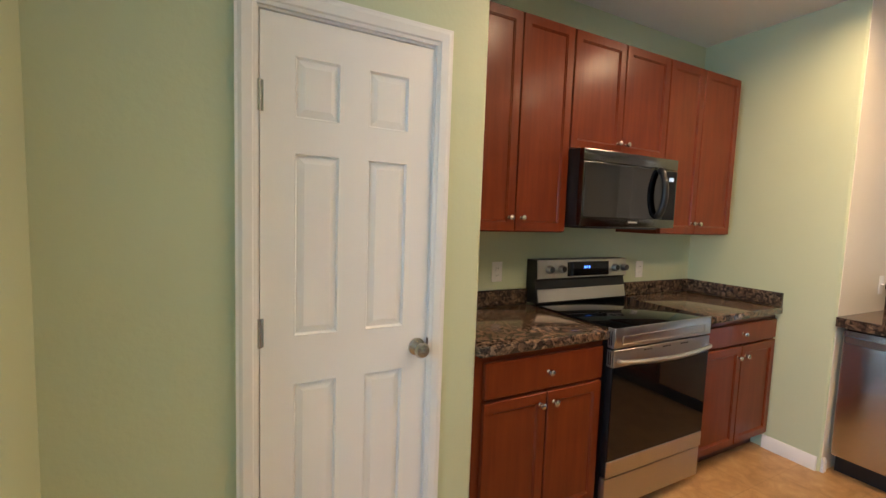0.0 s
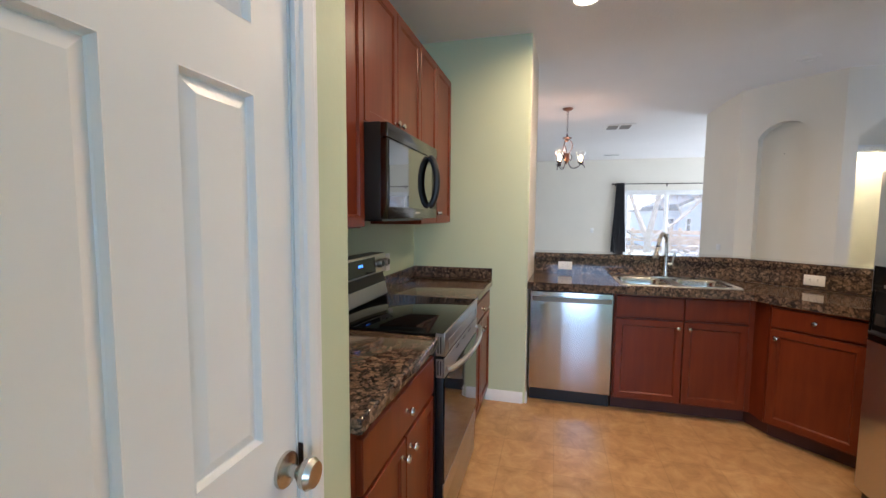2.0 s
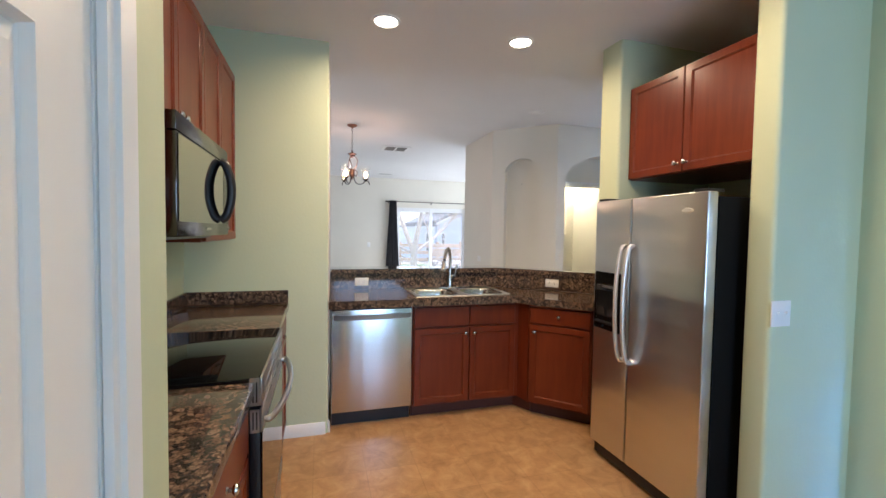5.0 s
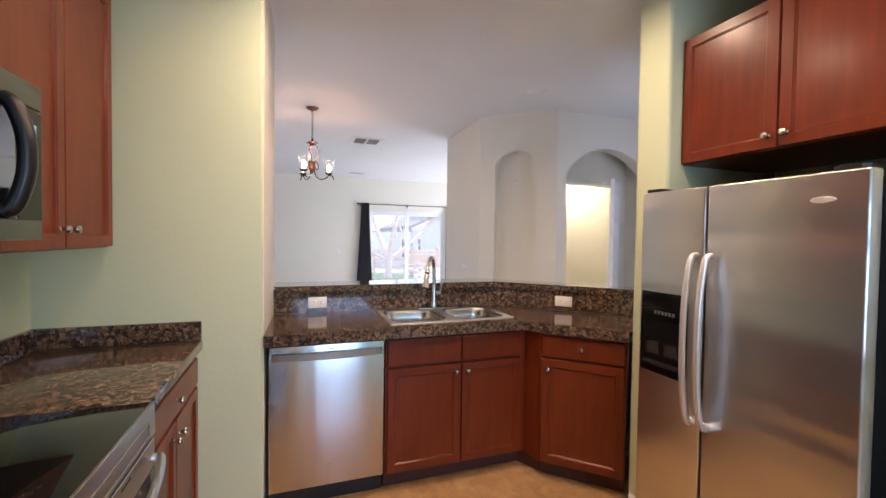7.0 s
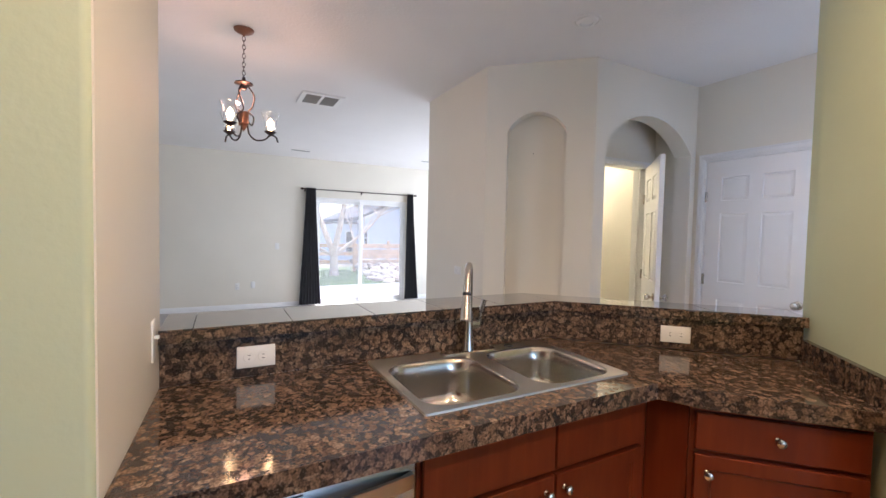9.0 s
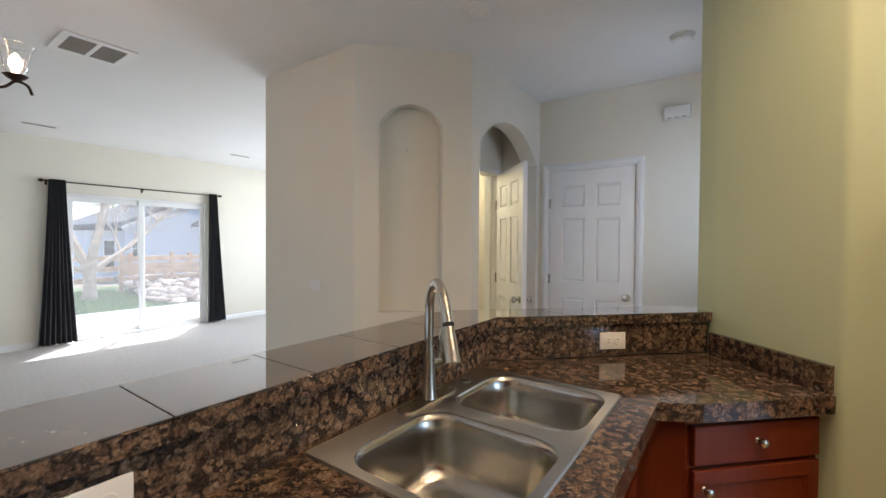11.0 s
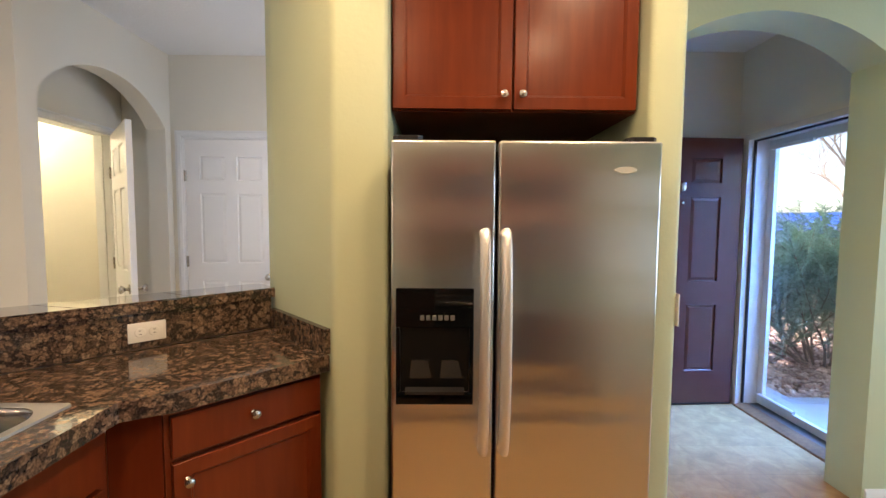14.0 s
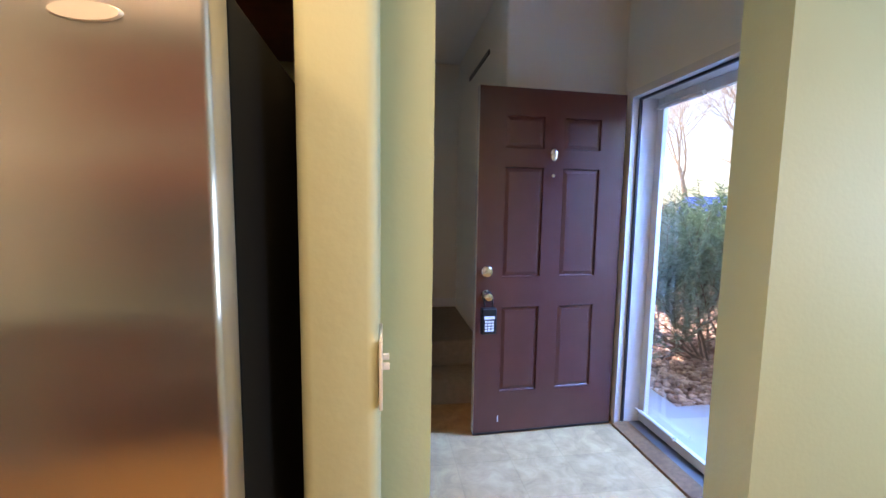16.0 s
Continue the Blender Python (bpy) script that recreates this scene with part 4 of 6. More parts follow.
part("lever", tube(bmesh.new(), curve_pts([(0, -0.036, 0.100), (-0.003, -0.048, 0.122), (-0.006, -0.055, 0.165), (-0.008, -0.068, 0.205)], 5), [0.012] * 4 + [0.009] * 6 + [0.010] * 6, 10), NICKEL, fa, "curved lever handle")


# outlets and switches
def plate(name, label, at, wide=0.115, tall=0.070, kind="outlet", group="outlets"):
    """A wall plate facing -y, centred on its place."""
    e = thing(name, label, "outlet" if kind == "outlet" else "switch", group, at)
    part("cover", boxed(-wide / 2, wide / 2, -0.006, 0, -tall / 2, tall / 2, 0.002, 2), PLATE, e)
    if kind == "outlet":
        side = wide > tall
        for s_ in (-0.021, 0.021):
            cx, cz = (s_, 0) if side else (0, s_)
            face = part("socket", lathe(bmesh.new(), [(0.0, 0.002), (0.0155, 0.002), (0.017, 0.0), (0.0, 0.0)], Matrix.Translation((cx, -0.006, cz)) @ TO_FRONT, 18), PLATE, e)
            for q in (-0.006, 0.006):
                bm = boxed(cx + (-0.004 if side else q - 0.001), cx + (0.004 if side else q + 0.001), -0.0085, -0.0078, cz + (q - 0.001 if side else -0.004), cz + (q + 0.001 if side else 0.004))
                part("slot", bm, SLOT, face, "dark socket slot")
    elif kind == "toggle":
        n = max(1, round((wide - 0.02) / 0.046))
        for i in range(n):
            cx = (i - (n - 1) / 2) * 0.046
            part("toggle", boxed(cx - 0.005, cx + 0.005, -0.018, -0.006, 0.0, 0.010, 0.001, 1), PLATE, e)
    return e


def at_wall(x, y, z, deg):
    return Matrix.Translation((x, y, z)) @ Matrix.Rotation(radians(deg), 4, "Z")


plate("outlet", "white outlet on the granite splash near the dishwasher", at_wall(3.577, 0.843, 1.005, -90))
plate("outlet", "white outlet on the granite splash in the corner", at_wall(3.204, -0.7755, 1.005, -135))
plate("outlet", "white upright outlet on the green wall above the worktop", at_wall(1.225, YB, 1.134, 0), 0.070, 0.115)
plate("outlet", "white upright outlet behind the range top", at_wall(2.426, YB, 1.116, 0), 0.070, 0.115)
plate("outlet", "cream outlet on the dining-room wall", at_wall(5.296, -0.905, 1.087, 180), 0.115, 0.070)
plate("light_switch", "white double light switch on the green pillar", at_wall(1.310, -0.775, 1.103, -90), 0.116, 0.115, "toggle", "switches")

plate("light_switch", "white light switch above the granite counter end", at_wall(3.50, 1.1135, 1.105, 1.8), 0.070, 0.115, "toggle", "switches")
plate("outlet", "white upright outlet low on the living-room wall", at_wall(XW, 0.709, 0.40, -90), 0.070, 0.115)
plate("outlet", "white blank plate low on the living-room wall", at_wall(XW, 0.461, 0.42, -90), 0.070, 0.115, "blank")
plate("light_switch", "white light switch beside the patio door", at_wall(XW, 0.064, 1.106, -90), 0.070, 0.115, "toggle", "switches")
nail = solo("nail", lathe(bmesh.new(), [(0.0, 0.012), (0.004, 0.011), (0.004, 0.009), (0.0016, 0.008), (0.0016, 0.0), (0.0, 0.0)], TO_FRONT, 10), BRONZE, "small dark nail in the plaster of the niche", "nail")
nail.matrix_world = DIAG @ pose(0.362, 0.0995, 2.054)

# passage doors


def six_panel(w, h, t, cols, rows, lift=0.009):
    """A moulded door: both faces with raised panels. x 0..w, y 0..t, z 0..h."""
    bm = bmesh.new()
    xs = sorted({0, w, *[v for c in cols for v in c]})
    zs = sorted({0, h, *[v for r in rows for v in r]})
    for y, flip in ((0.0, False), (t, True)):
        grid = {(i, k): bm.verts.new((x, y, z)) for i, x in enumerate(xs) for k, z in enumerate(zs)}
        for i in range(len(xs) - 1):
            for k in range(len(zs) - 1):
                q = [grid[i, k], grid[i + 1, k], grid[i + 1, k + 1], grid[i, k + 1]]
                fc = bm.faces.new(q[::-1] if flip else q)
                if (xs[i], xs[i + 1]) in cols and (zs[k], zs[k + 1]) in rows:
                    fc.tag = True
    bm.normal_update()
    fs = [fc for fc in bm.faces if fc.tag]
    for fc in fs:
        bmesh.ops.inset_region(bm, faces=[fc], thickness=0.003, depth=0.001)
        bmesh.ops.inset_region(bm, faces=[fc], thickness=0.005, depth=-0.010)
        bmesh.ops.inset_region(bm, faces=[fc], thickness=0.003, depth=-0.002)
        bmesh.ops.inset_region(bm, faces=[fc], thickness=0.030, depth=lift)
    for a in ((0, 0, h), (w, 0, h)):
        q = [bm.verts.new((a[0], y, z)) for y, z in ((0, 0), (t, 0), (t, h), (0, h))]
        bm.faces.new(q if a[0] == 0 else q[::-1])
    for z in (0, h):
        q = [bm.verts.new((x, y, z)) for x, y in ((0, 0), (w, 0), (w, t), (0, t))]
        bm.faces.new(q[::-1] if z == 0 else q)
    return bm


ROUND_KNOB = [(0.032, 0.0), (0.031, 0.006), (0.012, 0.010), (0.011, 0.026), (0.018, 0.034), (0.026, 0.042), (0.028, 0.052), (0.022, 0.062), (0.0, 0.066)]


def door(name, label, w, h, at, cols, rows, knob_x, knob_z, hinge_x, material=WHITE, both=False, hinges=(0.28, 1.06, 1.76), kind="structure"):
    e = tagged(thing(name, label, "", "", at), kind=kind)
    part("door_leaf", six_panel(w, h, 0.035, cols, rows), material, e, smooth=None)
    part("door_knob", lathe(bmesh.new(), ROUND_KNOB, Matrix.Translation((knob_x, 0, knob_z)) @ TO_FRONT, 22), NICKEL, e, "satin nickel round knob")
    if both:
        part("door_knob", lathe(bmesh.new(), ROUND_KNOB, Matrix.Translation((knob_x, 0.035, knob_z)) @ Matrix.Rotation(radians(-90), 4, "X"), 22), NICKEL, e, "satin nickel round knob")
    for hz in hinges:
        bm = lathe(bmesh.new(), [(0.0, 0.0), (0.007, 0.001), (0.007, 0.088), (0.0, 0.09)], pose(hinge_x, -0.006, hz - 0.045), 10)
        box(bm, hinge_x - 0.012, hinge_x + 0.012, -0.002, 0.0015, hz - 0.044, hz + 0.044)
        part("hinge", bm, NICKEL, e, "satin nickel hinge")
    return e


def casing(name, w, h, at, cw=0.058, mitre=True):
    """A moulded door casing round an opening 0..w, 0..h, standing out to -y."""
    bm = bmesh.new()
    prof = [(0.0, 0.0), (0.0, -0.010), (0.010, -0.012), (0.014, -0.017), (0.040, -0.020), (0.050, -0.016), (cw, -0.016), (cw, 0.0)]
    path = [((0, 0), (-1, 0)), ((0, h), (-1, 1)), ((w, h), (1, 1)), ((w, 0), (1, 0))]
    rings = []
    for (px, pz), (ox, oz) in path:
        rings.append([bm.verts.new((px + ox * u, v, pz + oz * u)) for u, v in prof])
    for a, b in zip(rings, rings[1:]):
        for k in range(len(prof)):
            bm.faces.new((a[k], a[(k + 1) % len(prof)], b[(k + 1) % len(prof)], b[k]))
    bm.faces.new(rings[0])
    bm.faces.new(rings[-1][::-1])
    bmesh.ops.recalc_face_normals(bm, faces=bm.faces[:])
    ob = structure(name, bm, TRIM, "white moulded door casing", smooth=None)
    ob.matrix_world = at
    return ob


def jambs(w, h, depth, at):
    bm = bmesh.new()
    box(bm, -0.010, 0.0015, 0.0, depth, 0, h + 0.01)
    box(bm, w - 0.0015, w + 0.010, 0.0, depth, 0, h + 0.01)
    box(bm, 0.0015, w - 0.0015, 0.0, depth, h - 0.0015, h + 0.01)
    box(bm, 0.0015, 0.012, 0.045, 0.06, 0, h - 0.0015)
    box(bm, w - 0.012, w - 0.0015, 0.045, 0.06, 0, h - 0.0015)
    ob = structure("door_frame", bm, TRIM, "white door jambs")
    ob.matrix_world = at
    return ob


at = facing(-0.052, PW + 0.001, 0)
door("door_1", "closed white six-panel pantry door", 0.551, 1.999, at @ pose(0.0045, 0.002, 0.010), ((0.097, 0.233), (0.325, 0.463)),
     ((0.205, 0.888), (1.040, 1.605), (1.708, 1.890)), 0.517, 0.960, -0.002)
part("strike_plate", boxed(0.5545, 0.562, -0.012, 0.004, 0.925, 0.990, 0.001, 1), BRONZE, bpy.data.objects["door_1"], "dark metal strike plate")
jambs(0.558, 2.014, 0.118, at)
casing("trim", 0.564, 2.020, at @ pose(-0.003, -0.001, 0))
at = facing(4.228, -2.7255, 180)
door("door_2", "closed white six-panel hall door", 0.737, 2.052, at @ pose(0.0055, 0.002, 0.010), ((0.115, 0.325), (0.415, 0.625)),
     ((0.23, 0.90), (1.045, 1.62), (1.72, 1.92)), 0.678, 0.935, -0.002)
jambs(0.748, 2.068, 0.118, at)
casing("trim", 0.754, 2.074, at @ pose(-0.003, -0.001, 0))

# baseboards


def baseboard(p, q, h=0.085, t=0.014):
    """A baseboard from p to q, standing to the right of that way."""
    v = Vector((q[0] - p[0], q[1] - p[1], 0))
    bm = prism(bmesh.new(), [(0.0, 0.0), (-t, 0.0), (-t, h - 0.018), (-t * 0.45, h - 0.006), (-t * 0.3, h), (0.0, h)], "x", 0, v.length)
    ob = structure("baseboard", bm, TRIM, "white baseboard")
    ob.matrix_world = Matrix.Translation((p[0], p[1], 0)) @ Matrix.Rotation(math.atan2(v.y, v.x), 4, "Z")
    return ob


for p, q in (((-0.54, PW), (-0.116, PW)), ((0.576, PW), (0.71, PW)), ((-2.5, 1.41), (-0.70, 1.41)),
             ((XA, 1.43), (XA, 1.145)), ((XA + 0.006, 1.128), (3.03, 1.127)),
             ((f0 - 0.012, YF), (-2.6, YF)), ((1.31, YF), (f1 + 0.01, YF)),
             ((1.31, YS - 0.015), (1.31, YF)), ((1.425, YS), (1.325, YS)), ((2.51, -0.722), (2.35, YS)),
             ((XW, -0.2), (XW, SL1 - 0.02)), ((XW, SL0), (XW, -4.6)), ((XW, 4.2), (XW, -0.2)),
             ((5.93, -0.905), (4.91, -0.905)), ((4.88, -0.92), (4.34, -1.477)),
             ((3.40, -2.725), (2.72, -2.725)), ((0.56, -2.56), (-0.20, -2.56))):
    baseboard(p, q)

# ---- bathroom behind the hall arch ----
bm = bmesh.new()
box(bm, 4.72, 4.84, -1.80, -1.32, 0, H)
box(bm, 4.72, 4.84, -3.20, -2.58, 0, H)
box(bm, 4.72, 4.84, -2.58, -1.80, 2.07, H)
structure("wall_bath_west", bm, CREAM, "cream wall with the bathroom doorway")
structure("wall_bath_south", boxed(4.70, 5.83, -3.32, -3.20, 0, H), mat("pale_yellow_paint", (0.76, 0.73, 0.55), 0.55, vary=0.02, scale=2, bump=0.2, bump_scale=70), "pale yellow bathroom wall")
at = Matrix.Translation((4.719, -1.80, 0)) @ Matrix.Rotation(radians(-90), 4, "Z")
casing("trim", 0.78, 2.06, at)
jambs(0.78, 2.062, 0.118, at)
BD = Matrix.Translation((4.695, -2.565, 0)) @ Matrix.Rotation(radians(133.7), 4, "Z") @ pose(0, 0, 0.01)
door("door_3", "half-open white six-panel bathroom door", 0.755, 2.045, BD, ((0.115, 0.325), (0.43, 0.64)),
     ((0.23, 0.90), (1.045, 1.62), (1.72, 1.92)), 0.695, 0.935, -0.004, both=True)
gb = thing("grab_bar", "white curved grab bar on the bathroom wall", "bar")
part("rail", tube(bmesh.new(), curve_pts([(5.50, -3.199, 1.38), (5.50, -3.150, 1.36), (5.50, -3.135, 1.20), (5.50, -3.150, 1.04), (5.50, -3.199, 1.02)], 6), 0.014, 10), NICKEL, gb)
for z in (1.38, 1.02):
    part("flange", lathe(bmesh.new(), [(0.0, 0.004), (0.028, 0.003), (0.030, 0.0)], Matrix.Translation((5.50, -3.200, z)) @ TO_FRONT @ Matrix.Rotation(math.pi, 4, "X"), 16), NICKEL, gb)
tb = thing("towel_bar", "nickel towel bar on the bathroom wall", "bar")
part("rail", tube(bmesh.new(), [(4.95, -3.14, 1.08), (5.28, -3.14, 1.08)], 0.008, 10), NICKEL, tb)
for x in (4.95, 5.28):
    part("bracket", boxed(x - 0.012, x + 0.012, -3.1995, -3.13, 1.065, 1.095, 0.003, 1), NICKEL, tb)

# ---- hall and ceiling fittings ----
ch = thing("door_chime", "white door chime box high on the hall wall", "chime")
part("cover", boxed(3.095, 3.275, -2.7245, -2.675, 2.385, 2.485, 0.006, 2), PLATE, ch)
bm = bmesh.new()
for i in range(3):
    box(bm, 3.12 + i * 0.05, 3.15 + i * 0.05, -2.6748, -2.6735, 2.392, 2.397)
part("slot", bm, SLOT, ch)
sd = thing("smoke_detector", "round white smoke detector on the ceiling", "smoke detector", at=pose(3.089, -2.01, H) @ Matrix.Rotation(math.pi, 4, "X"))
part("base", lathe(bmesh.new(), [(0.0, 0.0005), (0.072, 0.0005), (0.072, 0.012), (0.0, 0.012)], None, 28), PLATE, sd)
part("cover", lathe(bmesh.new(), [(0.066, 0.0122), (0.064, 0.030), (0.050, 0.042), (0.0, 0.044)], None, 28), PLATE, sd)


def downlight(x, y, lit, label):
    e = thing("recessed_light", label, "ceiling light", "recessed lights", pose(x, y, H))
    part("trim_ring", lathe(bmesh.new(), [(0.088, -0.0008), (0.086, -0.006), (0.074, -0.010), (0.068, -0.006), (0.066, -0.0008)], None, 32), PLATE, e, "white trim ring")
    if lit:
        part("lens", lathe(bmesh.new(), [(0.0, -0.0045), (0.055, -0.0045), (0.0675, -0.003)], None, 28), LED, e, "glowing frosted lens")
    else:
        part("eyeball", lathe(bmesh.new(), [(0.067, -0.004), (0.060, -0.014), (0.040, -0.020), (0.034, -0.012), (0.0, -0.010)], None, 28), PLATE, e, "unlit white eyeball")


for x, y in DOWNLIGHTS:
    downlight(x, y, True, "lit round recessed ceiling light")
downlight(4.0, -1.02, False, "unlit round recessed ceiling light over the hall")

ve = thing("ceiling_vent", "white return-air vent with two dark grilles", "vent")
part("backing", boxed(6.31, 6.60, -0.09, 0.225, H - 0.004, H - 0.001), SLOT, ve)
bm = bmesh.new()
box(bm, 6.26, 6.31, -0.135, 0.27, H - 0.012, H - 0.0005, 0.002, 1)
box(bm, 6.60, 6.65, -0.135, 0.27, H - 0.012, H - 0.0005, 0.002, 1)
box(bm, 6.3105, 6.5995, -0.135, -0.09, H - 0.0115, H - 0.0005)
box(bm, 6.3105, 6.5995, 0.225, 0.27, H - 0.0115, H - 0.0005)
box(bm, 6.3105, 6.5995, 0.055, 0.08, H - 0.0115, H - 0.0005)
part("frame", bm, PLATE, ve)
for i in range(16):
    x = 6.318 + i * 0.018
    part("slat", prism(bmesh.new(), [(x, H - 0.004), (x + 0.009, H - 0.011), (x + 0.010, H - 0.0105), (x + 0.001, H - 0.0035)], "y", -0.09, 0.225), mat("vent_slat", (0.30, 0.29, 0.27), 0.5) if i == 0 else bpy.data.materials["vent_slat"], ve)
for cx, cy, ang in ((9.385, -0.21, 68), (9.13, -2.45, 42)):
    dv_ = thing("slot_diffuser", "narrow grey slot diffuser in the ceiling", "vent", "slot diffusers", Matrix.Translation((cx, cy, H)) @ Matrix.Rotation(radians(90), 4, "Z"))
    part("frame", boxed(-0.16, 0.16, -0.05, 0.05, -0.008, -0.0005, 0.002, 1), PLATE, dv_)
    part("slot", boxed(-0.145, 0.145, -0.03, 0.03, -0.0095, -0.0082), mat("grey_slot", (0.18, 0.18, 0.17), 0.6), dv_)

# chandelier
c = thing("chandelier", "bronze chandelier with three lit glass cups", "chandelier", at=pose(5.22, 0.815, -0.03))
part("canopy", lathe(bmesh.new(), [(0.0, H + 0.03 - 0.001), (0.062, H + 0.03 - 0.001), (0.060, H + 0.03 - 0.010), (0.040, H + 0.03 - 0.024), (0.012, H + 0.03 - 0.032), (0.0, H + 0.03 - 0.05)], None, 24), COPPER, c, "copper ceiling canopy")
for i in range(10):
    z = H + 0.03 - 0.060 - i * 0.028
    ring = [(0.009 * math.cos(a) * (i % 2), 0.009 * math.cos(a) * ((i + 1) % 2), z + 0.018 * math.sin(a)) for a in [2 * math.pi * k / 14 for k in range(15)]]
    part("chain_link", tube(bmesh.new(), ring, 0.0022, 6), BRONZE, c)
part("crown", lathe(bmesh.new(), [(0.0, 2.455), (0.010, 2.45), (0.012, 2.42), (0.055, 2.412), (0.058, 2.405), (0.024, 2.395), (0.018, 2.37), (0.0, 2.36)], None, 24), BRONZE, c)
part("column", lathe(bmesh.new(), [(0.0, 2.225), (0.032, 2.222), (0.032, 2.142), (0.024, 2.135), (0.012, 2.11), (0.0, 2.09)], None, 20), COPPER, c, "copper centre block")
for k in range(3):
    a = radians(30 + 120 * k)
    def at_r(r, z, off=0.0, a=a):
        return (r * math.cos(a) - off * math.sin(a), r * math.sin(a) + off * math.cos(a), z)
    arm = part("arm", tube(bmesh.new(), curve_pts([at_r(0.02, 2.15), at_r(0.035, 2.08), at_r(0.075, 2.045), at_r(0.13, 2.055), at_r(0.165, 2.088), at_r(0.20, 2.080), at_r(0.215, 2.045)], 6), 0.0055, 8), BRONZE, c)
    part("scroll", tube(bmesh.new(), curve_pts([at_r(0.02, 2.40), at_r(0.062, 2.34), at_r(0.055, 2.27, 0.02), at_r(0.030, 2.23, 0.012), at_r(0.060, 2.19, -0.01), at_r(0.05, 2.14, 0.0), at_r(0.028, 2.16)], 6), 0.005, 8), BRONZE, c)
    base = Matrix.Translation(at_r(0.165, 0))
    part("cup", lathe(bmesh.new(), [(0.0, 2.086), (0.012, 2.090), (0.030, 2.102), (0.040, 2.112), (0.036, 2.114), (0.0, 2.108)], base, 20), BRONZE, arm, "small bronze bobeche")
    sh = part("shade", lathe(bmesh.new(), [(0.022, 2.116), (0.036, 2.135), (0.040, 2.17), (0.046, 2.205), (0.058, 2.235), (0.0565, 2.236), (0.0445, 2.206), (0.0385, 2.17), (0.0345, 2.136), (0.0205, 2.117)], base, 24), CLEAR, arm, "clear flared glass shade")
    sh.visible_shadow = False
    part("bulb", lathe(bmesh.new(), [(0.0, 2.115), (0.010, 2.117), (0.011, 2.132), (0.020, 2.150), (0.021, 2.170), (0.012, 2.192), (0.0, 2.205)], base, 16), BULB, arm, "lit candle bulb")

# ---- patio door, curtains ----
pd = tagged(thing("window_patio", "white sliding patio door with two glass panels", ""), kind="structure")
WX = XW + 0.045


def frame_yz(x0, x1, y0, y1, z0, z1, b):
    bm = bmesh.new()
    box(bm, x0, x1, y0, y0 + b, z0, z1, 0.003, 1)
    box(bm, x0, x1, y1 - b, y1, z0, z1, 0.003, 1)
    box(bm, x0 + 0.001, x1 - 0.001, y0 + b, y1 - b, z0, z0 + b, 0.002, 1)
    box(bm, x0 + 0.001, x1 - 0.001, y0 + b, y1 - b, z1 - b, z1, 0.002, 1)
    return bm


part("outer_frame", frame_yz(WX - 0.02, WX + 0.08, SL0 + 0.001, SL1 - 0.001, 0.001, SLT - 0.001, 0.035), TRIM, pd)
for y0, y1, x in ((SL0 + 0.037, -1.46, WX + 0.005), (-1.545, SL1 - 0.037, WX + 0.042)):
    pn = part("sash", frame_yz(x, x + 0.032, y0, y1, 0.037, SLT - 0.037, 0.065), TRIM, pd, "white door panel frame")
    g = part("pane", boxed(x + 0.013, x + 0.018, y0 + 0.06, y1 - 0.06, 0.097, SLT - 0.097), HAZED, pn)
    g.visible_shadow = False
part("door_handle", boxed(WX - 0.012, WX + 0.005, SL0 + 0.060, SL0 + 0.080, 0.92, 1.14, 0.004, 2), TRIM, pd)


def curtain(label, y_in, y_out, bot_in, bot_out):
    """Gathered cloth that hangs from the rod; narrow on top, wider at the hem."""
    e = thing("curtain", label, "curtain", "curtains")
    bm = bmesh.new()
    n, m_ = 64, 18
    rng = random.Random(int(abs(y_in * 100)))
    ph = [rng.uniform(0, 6.28) for _ in range(3)]
    rows = []
    for side in (0, 0.004):
        g = []
        for j in range(m_ + 1):
            t = j / m_
            z = 2.19 - t * 2.165
            a = y_in + (bot_in - y_in) * t ** 1.2
            b = y_out + (bot_out - y_out) * t ** 1.2
            row = []
            for i in range(n + 1):
                u = i / n
                fold = math.sin(u * 7.5 * 2 * math.pi + ph[0] + 0.4 * math.sin(3 * t + ph[1])) * (0.020 + 0.016 * t) + 0.008 * math.sin(u * 19 + ph[2] + 2 * t)
                row.append(bm.verts.new((XW - 0.075 + fold + side, a + (b - a) * u, z)))
            g.append(row)
        rows.append(g)
    for g, flip in zip(rows, (0, 1)):
        for j in range(m_):
            for i in range(n):
                q = (g[j][i], g[j + 1][i], g[j + 1][i + 1], g[j][i + 1])
                bm.faces.new(q[::-1] if flip else q)
    part("cloth", bm, CURTAIN, e, smooth=80)
    return e


curtain("charcoal curtain gathered beside the patio door", -0.60, -0.42, -0.71, -0.30)
curtain("charcoal curtain gathered past the door handle side", -2.56, -2.43, -2.70, -2.40)
rod = thing("curtain_rod", "thin dark curtain rod above the patio door", "curtain rod")
part("rod", tube(bmesh.new(), [(XW - 0.075, -0.38, 2.165), (XW - 0.075, -2.58, 2.165)], 0.009, 10), BRONZE, rod)
for y in (-0.35, -2.61):
    part("finial", lathe(bmesh.new(), [(0.0, -0.03), (0.014, -0.025), (0.022, 0.0), (0.014, 0.025), (0.0, 0.03)], Matrix.Translation((XW - 0.075, y, 2.165)) @ TO_FRONT, 14), BRONZE, rod)
for y in (-0.41, -1.48, -2.57):
    bm = tube(bmesh.new(), [(XW - 0.075, y, 2.150), (XW - 0.001, y, 2.150)], 0.006, 8)
    box(bm, XW - 0.006, XW - 0.0005, y - 0.012, y + 0.012, 2.115, 2.185, 0.002, 1)
    part("bracket", bm, BRONZE, rod)

